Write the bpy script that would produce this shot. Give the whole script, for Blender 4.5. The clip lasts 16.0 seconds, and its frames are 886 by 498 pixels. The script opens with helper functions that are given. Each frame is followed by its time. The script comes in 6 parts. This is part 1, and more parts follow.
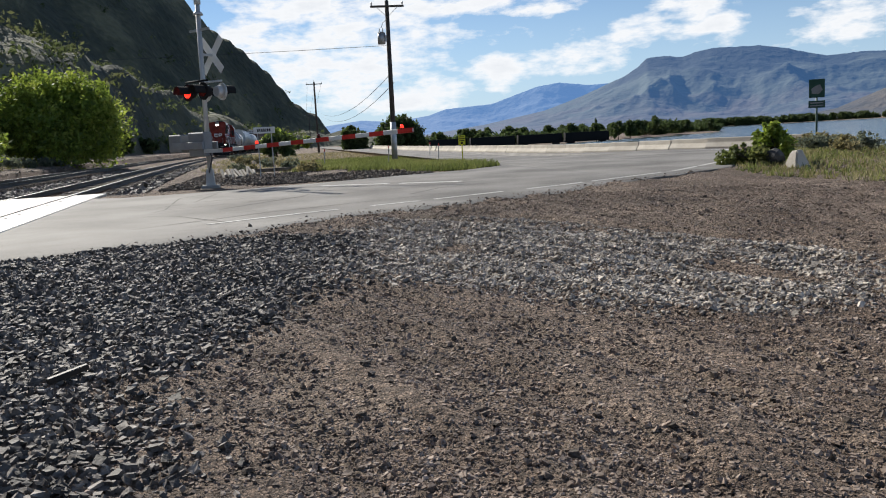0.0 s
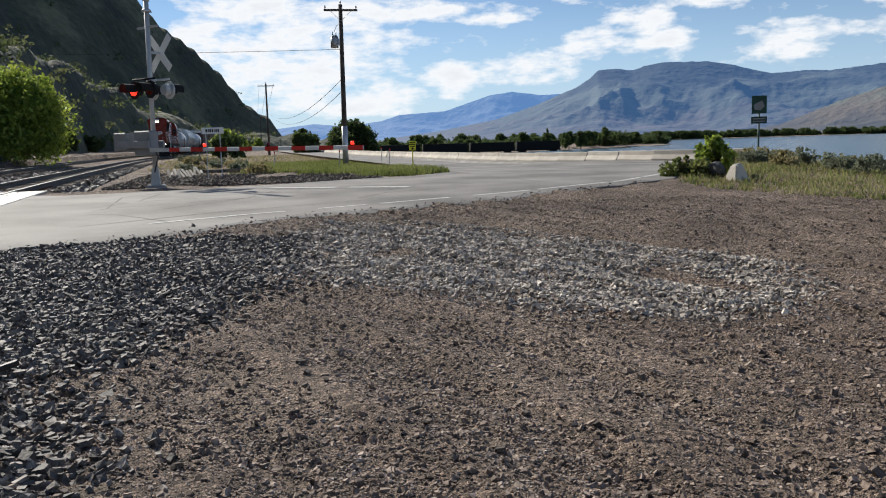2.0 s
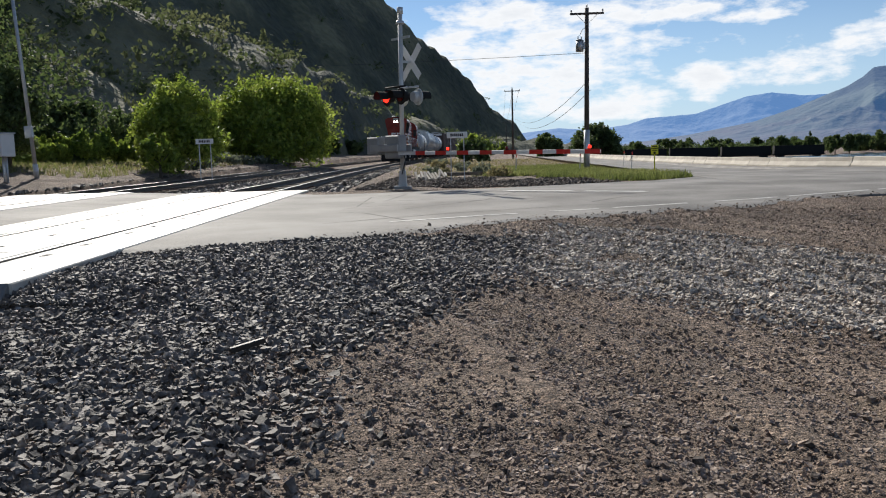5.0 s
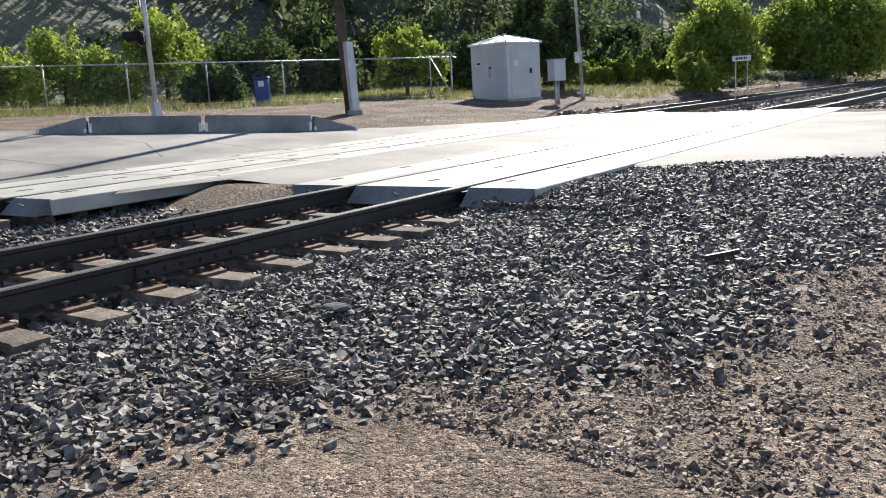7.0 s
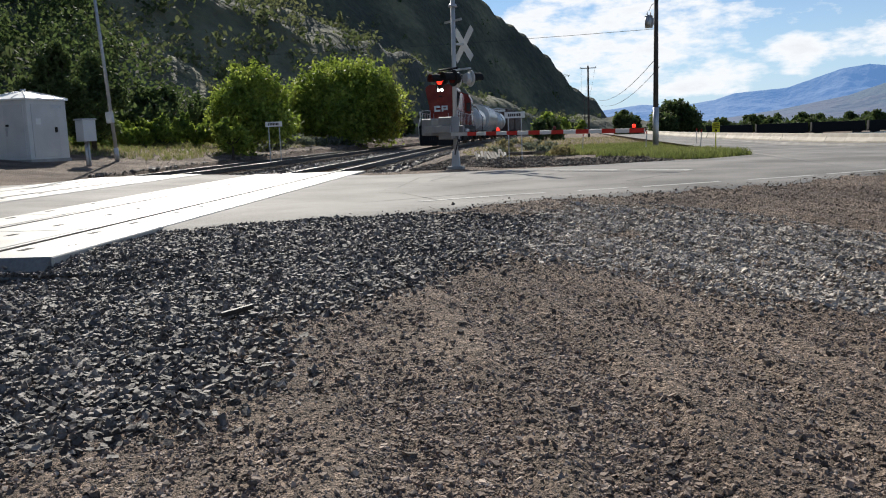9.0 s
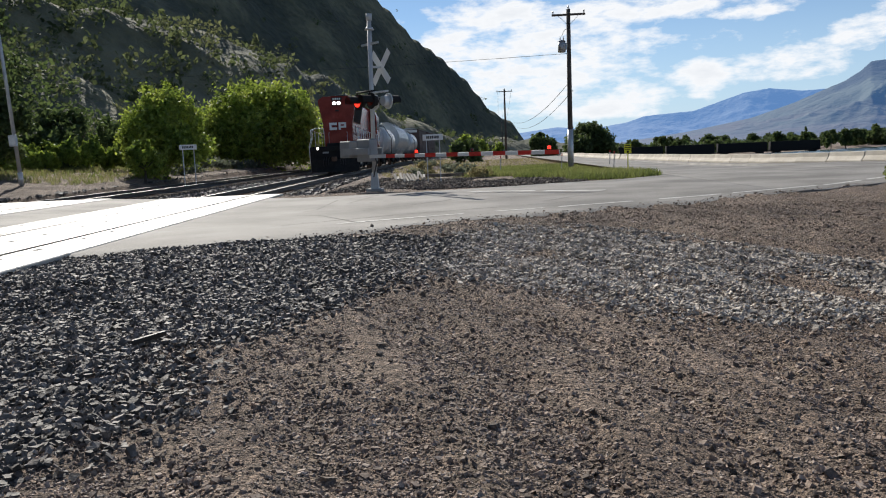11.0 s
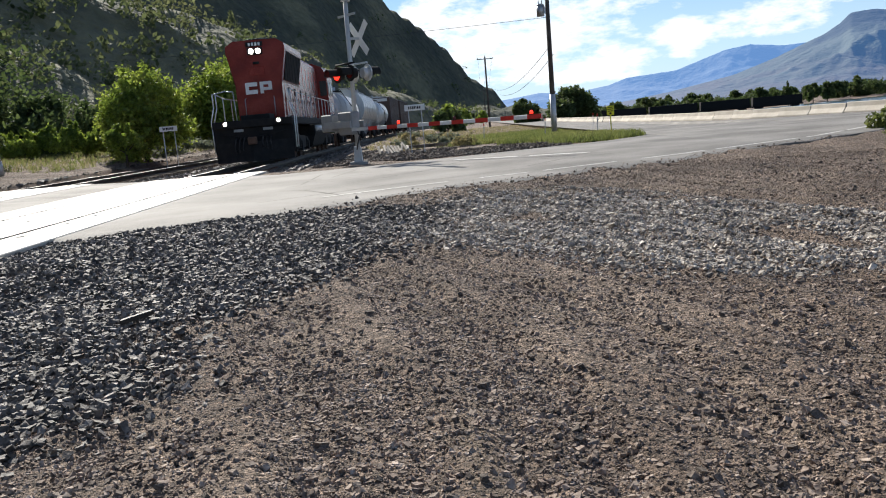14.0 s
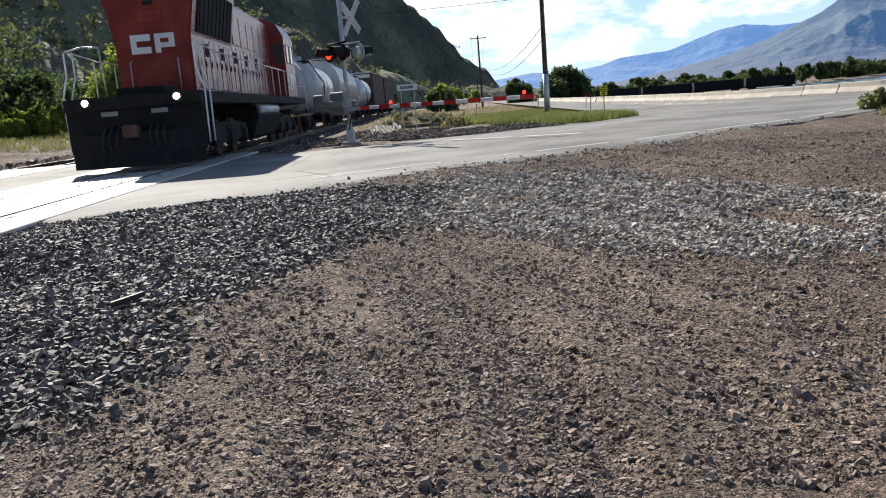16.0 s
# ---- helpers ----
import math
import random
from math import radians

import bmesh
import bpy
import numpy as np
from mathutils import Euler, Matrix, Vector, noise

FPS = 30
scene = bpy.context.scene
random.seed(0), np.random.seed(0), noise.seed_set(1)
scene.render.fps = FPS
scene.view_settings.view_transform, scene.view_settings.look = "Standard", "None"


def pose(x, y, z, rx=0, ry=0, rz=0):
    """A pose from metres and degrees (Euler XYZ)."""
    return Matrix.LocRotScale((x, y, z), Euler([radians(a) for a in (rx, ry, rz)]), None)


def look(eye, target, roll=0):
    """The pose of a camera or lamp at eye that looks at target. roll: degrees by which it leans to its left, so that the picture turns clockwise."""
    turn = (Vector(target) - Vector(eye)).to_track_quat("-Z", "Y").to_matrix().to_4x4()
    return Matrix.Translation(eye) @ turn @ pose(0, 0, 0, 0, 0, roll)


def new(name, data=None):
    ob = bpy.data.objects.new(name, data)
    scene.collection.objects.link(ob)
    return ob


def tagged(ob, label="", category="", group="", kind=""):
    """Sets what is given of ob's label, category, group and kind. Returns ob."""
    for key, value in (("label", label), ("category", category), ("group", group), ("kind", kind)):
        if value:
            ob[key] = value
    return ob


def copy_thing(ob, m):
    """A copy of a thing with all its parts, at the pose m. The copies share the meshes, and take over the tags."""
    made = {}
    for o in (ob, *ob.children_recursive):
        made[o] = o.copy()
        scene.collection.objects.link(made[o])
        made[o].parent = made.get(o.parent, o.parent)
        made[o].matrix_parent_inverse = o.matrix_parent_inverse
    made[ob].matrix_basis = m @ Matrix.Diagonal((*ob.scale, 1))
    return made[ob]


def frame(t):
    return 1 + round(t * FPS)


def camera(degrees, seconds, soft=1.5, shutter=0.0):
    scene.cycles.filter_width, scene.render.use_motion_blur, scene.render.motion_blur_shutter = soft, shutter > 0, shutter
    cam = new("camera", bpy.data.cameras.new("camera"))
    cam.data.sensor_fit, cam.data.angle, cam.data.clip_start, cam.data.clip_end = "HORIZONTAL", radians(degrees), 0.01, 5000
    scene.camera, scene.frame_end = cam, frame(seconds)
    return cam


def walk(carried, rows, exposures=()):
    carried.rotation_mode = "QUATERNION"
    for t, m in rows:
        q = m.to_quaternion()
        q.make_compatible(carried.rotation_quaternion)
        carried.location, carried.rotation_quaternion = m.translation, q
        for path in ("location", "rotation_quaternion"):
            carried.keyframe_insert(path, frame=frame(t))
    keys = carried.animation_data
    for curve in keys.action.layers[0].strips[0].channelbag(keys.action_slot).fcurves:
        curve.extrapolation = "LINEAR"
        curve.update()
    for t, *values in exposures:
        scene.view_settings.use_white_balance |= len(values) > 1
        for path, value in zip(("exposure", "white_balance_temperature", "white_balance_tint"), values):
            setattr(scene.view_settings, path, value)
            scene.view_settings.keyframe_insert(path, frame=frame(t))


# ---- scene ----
cam = camera(56.1, 16.0, soft=1.1)
PATH = [
    (0, (0.144, -0.163, 1.467), (0.477, 1.791, 1.2), -3.1),
    (0.5, (0.259, -0.247, 1.459), (0.612, 1.704, 1.196), -3.1),
    (1, (0.261, -0.252, 1.474), (0.681, 1.687, 1.223), -2.9),
    (1.5, (0.229, -0.248, 1.457), (0.691, 1.681, 1.2), -2.4),
    (2, (0.202, -0.253, 1.448), (0.652, 1.679, 1.191), -1.6),
    (2.5, (0.226, -0.252, 1.452), (0.675, 1.68, 1.193), -0.8),
    (3, (0.208, -0.251, 1.449), (0.638, 1.685, 1.188), -0.3),
    (3.2, (0.201, -0.248, 1.445), (0.619, 1.69, 1.182), 0.0),
    (5.3, (0.436, -0.378, 1.438), (0.097, 1.581, 1.219), -3.0),
    (5.5, (0.497, -0.363, 1.444), (0.014, 1.566, 1.232), -3.5),
    (6, (0.569, -0.544, 1.44), (-0.081, 1.339, 1.261), 0.0),
    (6.5, (0.661, -0.678, 1.443), (-0.342, 1.042, 1.255), -2.6),
    (7, (0.841, -0.673, 1.42), (-0.416, 0.84, 1.055), -3.5),
    (7.5, (0.95, -0.743, 1.431), (-0.052, 0.945, 1.046), -2.0),
    (8, (1.097, -0.847, 1.444), (0.472, 1.008, 1.032), -0.3),
    (8.5, (1.181, -0.847, 1.459), (0.813, 1.086, 1.104), -2.2),
    (9, (1.2, -0.867, 1.461), (0.889, 1.09, 1.186), -2.2),
    (9.5, (1.214, -0.859, 1.456), (0.983, 1.111, 1.196), -2.1),
    (10, (1.219, -0.857, 1.442), (1.038, 1.119, 1.191), -2.0),
    (10.2, (1.222, -0.863, 1.452), (1.065, 1.116, 1.205), -2.0),
    (12.3, (1.216, -0.865, 1.439), (1.136, 1.122, 1.224), -3.4),
    (12.5, (1.216, -0.874, 1.432), (1.121, 1.111, 1.209), -4.4),
    (13, (1.214, -0.872, 1.421), (1.107, 1.11, 1.168), -4.6),
    (13.5, (1.235, -0.879, 1.416), (1.129, 1.102, 1.159), -4.8),
    (14, (1.243, -0.87, 1.408), (1.146, 1.105, 1.108), -5.0),
    (14.5, (1.219, -0.854, 1.405), (1.118, 1.117, 1.084), -4.6),
    (15, (1.24, -0.859, 1.416), (1.144, 1.111, 1.085), -4.7),
    (15.5, (1.244, -0.851, 1.406), (1.152, 1.116, 1.052), -4.8),
    (16, (1.245, -0.85, 1.415), (1.162, 1.118, 1.067), -4.9),
]
walk(cam, [(t, look(eye, target, roll)) for t, eye, target, roll in PATH],
     exposures=[(0, 0.0), (5.3, 0.0), (6.3, 0.4), (7.0, 0.8), (7.6, 0.6), (8.5, 0.2), (9.3, 0.0), (10.2, 0.0), (12.5, 0.1), (14.0, 0.3), (16, 0.35)])

# ---- world, sun, exposure ----
SUN_AZ, SUN_EL = 24.0, 33.5      # degrees left of +y, degrees up
sun_dir = Vector((-math.sin(radians(SUN_AZ)) * math.cos(radians(SUN_EL)), math.cos(radians(SUN_AZ)) * math.cos(radians(SUN_EL)), math.sin(radians(SUN_EL))))
sun = new("sun", bpy.data.lights.new("sun", "SUN"))
sun.data.energy, sun.data.angle, sun.data.color = 5.6, radians(0.6), (1.0, 0.95, 0.86)
sun.matrix_basis = look(sun_dir * 100, (0, 0, 0))


def sky():
    w = bpy.data.worlds.new("sky")
    scene.world = w
    w.use_nodes = True
    nt = w.node_tree
    nd, ln = nt.nodes, nt.links
    nd.clear()
    out, bg = nd.new("ShaderNodeOutputWorld"), nd.new("ShaderNodeBackground")
    tex = nd.new("ShaderNodeTexSky")
    tex.sky_type, tex.sun_disc = "NISHITA", False
    tex.sun_elevation, tex.sun_rotation = radians(SUN_EL), radians(-SUN_AZ)
    tex.air_density, tex.dust_density, tex.ozone_density = 0.8, 0.0, 1.6
    tint = nd.new("ShaderNodeVectorMath")
    tint.operation = "MULTIPLY"
    ln.new(tex.outputs[0], tint.inputs[0])
    tint.inputs[1].default_value = (0.97, 1.04, 1.12)
    co = nd.new("ShaderNodeTexCoord")
    sep = nd.new("ShaderNodeSeparateXYZ")
    ln.new(co.outputs["Generated"], sep.inputs[0])

    def m(op, a, b=None, clamp=False):
        n = nd.new("ShaderNodeMath")
        n.operation, n.use_clamp = op, clamp
        for i, v in enumerate((a, b)):
            if v is None:
                continue
            if isinstance(v, (int, float)):
                n.inputs[i].default_value = v
            else:
                ln.new(v, n.inputs[i])
        return n.outputs[0]
    # azimuth left of +y and elevation, in degrees
    azi = m("MULTIPLY", m("ARCTAN2", m("MULTIPLY", sep.outputs[0], -1.0), sep.outputs[1]), 57.2958)
    ele = m("MULTIPLY", m("ARCSINE", sep.outputs[2]), 57.2958)
    cmb = nd.new("ShaderNodeCombineXYZ")
    ln.new(m("MULTIPLY", azi, 0.20), cmb.inputs[0])
    ln.new(m("MULTIPLY", ele, 0.50), cmb.inputs[1])
    no = nd.new("ShaderNodeTexNoise")
    no.inputs["Scale"].default_value, no.inputs["Detail"].default_value, no.inputs["Roughness"].default_value = 1.5, 9, 0.6
    ln.new(cmb.outputs[0], no.inputs["Vector"])
    # banks of cloud: azimuth, elevation, half width, half height
    banks = [(-3, 8.8, 9.5, 1.5), (-11, 8.6, 6, 1.1), (3, 6.5, 6.0, 1.6), (-2, 4.4, 6.5, 1.4), (-6, 2.6, 7.5, 1.1), (-14, 4.2, 2.8, 1.5), (-18.5, 4.3, 3.4, 1.0), (-24.5, 6.2, 3.8, 1.3),
             (-28.5, 6.3, 2.2, 0.7), (-16.5, 8.0, 2.8, 0.5), (-36, 5.9, 4.4, 1.4), (-31.5, 8.6, 2.6, 1.0), (-10, 3.2, 3.4, 1.2), (-44, 7.5, 5, 2.0), (5, 11.5, 10, 1.6),
             (-60, 12, 14, 4), (-3, 6.2, 11, 4.5), (-19, 4.6, 4.5, 1.3), (-26, 7.2, 3.0, 1.6)]
    total = None
    for a, e, wa, he in banks:
        da = m("DIVIDE", m("SUBTRACT", azi, a), wa)
        de = m("DIVIDE", m("SUBTRACT", ele, e), he)
        blob = m("SUBTRACT", 1.0, m("ADD", m("MULTIPLY", da, da), m("MULTIPLY", de, de)), True)
        total = blob if total is None else m("MAXIMUM", total, blob)
    dens = m("ADD", m("MULTIPLY", total, 0.75), m("MULTIPLY", m("SUBTRACT", no.outputs[0], 0.5), 3.2))
    cover = m("MULTIPLY", m("SUBTRACT", dens, 0.16), 1.7, True)
    glow = m("SUBTRACT", 1.0, m("MULTIPLY", m("SUBTRACT", dens, 0.55), 0.45, True), True)
    cloud = nd.new("ShaderNodeMix")
    cloud.data_type = "RGBA"
    cloud.inputs["A"].default_value, cloud.inputs["B"].default_value = (6.6, 7.3, 8.3, 1), (11.4, 11.6, 11.9, 1)
    ln.new(glow, cloud.inputs["Factor"])
    # pale bluish haze low over the horizon
    haze = nd.new("ShaderNodeMix")
    haze.data_type = "RGBA"
    ln.new(m("MULTIPLY", m("SUBTRACT", 1.0, m("DIVIDE", m("ABSOLUTE", ele), 9.0), True), 0.75), haze.inputs["Factor"])
    ln.new(tint.outputs[0], haze.inputs["A"])
    haze.inputs["B"].default_value = (5.6, 7.6, 10.2, 1)
    mix = nd.new("ShaderNodeMix")
    mix.data_type = "RGBA"
    ln.new(cover, mix.inputs["Factor"])
    ln.new(haze.outputs["Result"], mix.inputs["A"])
    ln.new(cloud.outputs["Result"], mix.inputs["B"])
    ln.new(mix.outputs["Result"], bg.inputs[0])
    bg.inputs[1].default_value = 0.085
    ln.new(bg.outputs[0], out.inputs[0])


sky()


# ---- materials ----
def material(name, colors, rough=0.8, metal=0.0, scale=3.0, fine=40.0, bump=0.15, dist=0.02, spread=0.12, island=0.0, emit=None, spec=None):
    """Noise between colours at two scales, a fine bump, and random shades per object and per piece."""
    mt = bpy.data.materials.new(name)
    mt.use_nodes = True
    nt = mt.node_tree
    nd, ln = nt.nodes, nt.links
    bs = nd["Principled BSDF"]
    co = nd.new("ShaderNodeTexCoord")
    n1, n2 = nd.new("ShaderNodeTexNoise"), nd.new("ShaderNodeTexNoise")
    for n, s in ((n1, scale), (n2, fine)):
        n.inputs["Scale"].default_value, n.inputs["Detail"].default_value = s, 5
        ln.new(co.outputs["Object"], n.inputs["Vector"])
    mixf = nd.new("ShaderNodeMath")
    mixf.operation = "MULTIPLY_ADD"
    ln.new(n2.outputs[0], mixf.inputs[0])
    mixf.inputs[1].default_value = 0.5
    sub = nd.new("ShaderNodeMath")
    sub.operation = "MULTIPLY_ADD"
    ln.new(n1.outputs[0], sub.inputs[0])
    sub.inputs[1].default_value, sub.inputs[2].default_value = 1.3, -0.4
    ln.new(sub.outputs[0], mixf.inputs[2])
    ramp = nd.new("ShaderNodeValToRGB")
    els = ramp.color_ramp.elements
    while len(els) < len(colors):
        els.new(0.5)
    for i, c in enumerate(colors):
        els[i].position, els[i].color = 0.25 + 0.5 * i / max(1, len(colors) - 1), (*c, 1)
    ln.new(mixf.outputs[0], ramp.inputs[0])
    hsv = nd.new("ShaderNodeHueSaturation")
    ln.new(ramp.outputs[0], hsv.inputs["Color"])
    if island:
        src = nd.new("ShaderNodeNewGeometry").outputs["Random Per Island"]
        amount = island
    else:
        src = nd.new("ShaderNodeObjectInfo").outputs["Random"]
        amount = spread
    val = nd.new("ShaderNodeMath")
    val.operation = "MULTIPLY_ADD"
    ln.new(src, val.inputs[0])
    val.inputs[1].default_value, val.inputs[2].default_value = 2 * amount, 1 - amount
    ln.new(val.outputs[0], hsv.inputs["Value"])
    ln.new(hsv.outputs[0], bs.inputs["Base Color"])
    bs.inputs["Roughness"].default_value, bs.inputs["Metallic"].default_value = rough, metal
    if spec is not None:
        bs.inputs["Specular IOR Level"].default_value = spec
    if bump:
        bp = nd.new("ShaderNodeBump")
        bp.inputs["Strength"].default_value, bp.inputs["Distance"].default_value = bump, dist
        ln.new(n2.outputs[0], bp.inputs["Height"])
        ln.new(bp.outputs[0], bs.inputs["Normal"])
    if emit:
        bs.inputs["Emission Color"].default_value, bs.inputs["Emission Strength"].default_value = (*emit[:3], 1), emit[3]
    return mt


RUT_X, RUT_Y = -8.0, 1.5      # the point round which the wheel tracks turn


def dirt_material():
    """Packed dirt full of small stones: cells of two sizes tint and lift the surface."""
    mt = material("dirt", [(0.092, 0.063, 0.045), (0.155, 0.111, 0.081), (0.23, 0.172, 0.128)], 0.92, scale=0.7, fine=30, bump=0)
    nt = mt.node_tree
    nd, ln = nt.nodes, nt.links
    bs = nd["Principled BSDF"]
    base = bs.inputs["Base Color"].links[0].from_socket
    co = nd.new("ShaderNodeTexCoord")
    heights = []
    for scale, low, high in ((34, 0.55, 1.6), (90, 0.5, 1.6), (190, 0.5, 1.6)):
        vo = nd.new("ShaderNodeTexVoronoi")
        vo.inputs["Scale"].default_value = scale
        ln.new(co.outputs["Object"], vo.inputs["Vector"])
        sep = nd.new("ShaderNodeSeparateColor")
        ln.new(vo.outputs["Color"], sep.inputs[0])
        mr = nd.new("ShaderNodeMapRange")
        mr.inputs["To Min"].default_value, mr.inputs["To Max"].default_value = low, high
        ln.new(sep.outputs[0], mr.inputs[0])
        mul = nd.new("ShaderNodeVectorMath")
        mul.operation = "SCALE"
        ln.new(base, mul.inputs[0])
        ln.new(mr.outputs[0], mul.inputs["Scale"])
        base = mul.outputs[0]
        # a stone stands up only where its cell is chosen
        st = nd.new("ShaderNodeMath")
        st.operation = "SUBTRACT"
        st.inputs[0].default_value = 0.75
        ln.new(vo.outputs["Distance"], st.inputs[1])
        gate = nd.new("ShaderNodeMapRange")
        gate.inputs["From Min"].default_value, gate.inputs["From Max"].default_value = 0.45, 0.8
        ln.new(sep.outputs[1], gate.inputs[0])
        up = nd.new("ShaderNodeMath")
        up.operation = "MULTIPLY"
        ln.new(st.outputs[0], up.inputs[0])
        ln.new(gate.outputs[0], up.inputs[1])
        heights.append(up.outputs[0])
    # paler, yellower dust packed along the wheel tracks
    def op(kind, a, b, clamp=False):
        n = nd.new("ShaderNodeMath")
        n.operation, n.use_clamp = kind, clamp
        for i, v in enumerate((a, b)):
            if isinstance(v, (int, float)):
                n.inputs[i].default_value = v
            else:
                ln.new(v, n.inputs[i])
        return n.outputs[0]
    off = nd.new("ShaderNodeVectorMath")
    off.operation = "MULTIPLY_ADD"
    ln.new(co.outputs["Object"], off.inputs[0])
    off.inputs[1].default_value, off.inputs[2].default_value = (1, 1, 0), (-RUT_X, -RUT_Y, 0)
    dst = nd.new("ShaderNodeVectorMath")
    dst.operation = "LENGTH"
    ln.new(off.outputs[0], dst.inputs[0])
    drift = nd.new("ShaderNodeTexNoise")
    drift.inputs["Scale"].default_value = 0.45
    ln.new(co.outputs["Object"], drift.inputs["Vector"])
    ring = op("ADD", dst.outputs["Value"], op("MULTIPLY", drift.outputs[0], 0.9))
    band = op("MULTIPLY", op("ADD", op("SINE", op("MULTIPLY", ring, 7.2), 0.0), op("MULTIPLY", op("SINE", op("MULTIPLY", ring, 17.0), 0.0), 0.5)), 0.5, True)
    patch = nd.new("ShaderNodeTexNoise")
    patch.inputs["Scale"].default_value, patch.inputs["Detail"].default_value = 1.3, 4
    ln.new(co.outputs["Object"], patch.inputs["Vector"])
    worn = op("MULTIPLY", band, op("MULTIPLY", op("SUBTRACT", patch.outputs[0], 0.32), 4.0, True), True)
    dust = nd.new("ShaderNodeMix")
    dust.data_type = "RGBA"
    ln.new(op("MULTIPLY", worn, 0.6), dust.inputs["Factor"])
    ln.new(base, dust.inputs["A"])
    dust.inputs["B"].default_value = (0.2, 0.152, 0.102, 1)
    ln.new(dust.outputs["Result"], bs.inputs["Base Color"])
    prev = None
    for h, dist in zip(heights, (0.036, 0.024, 0.012)):
        bp = nd.new("ShaderNodeBump")
        bp.inputs["Strength"].default_value, bp.inputs["Distance"].default_value = 1.0, dist
        ln.new(h, bp.inputs["Height"])
        if prev:
            ln.new(prev, bp.inputs["Normal"])
        prev = bp.outputs[0]
    ln.new(prev, bs.inputs["Normal"])
    return mt


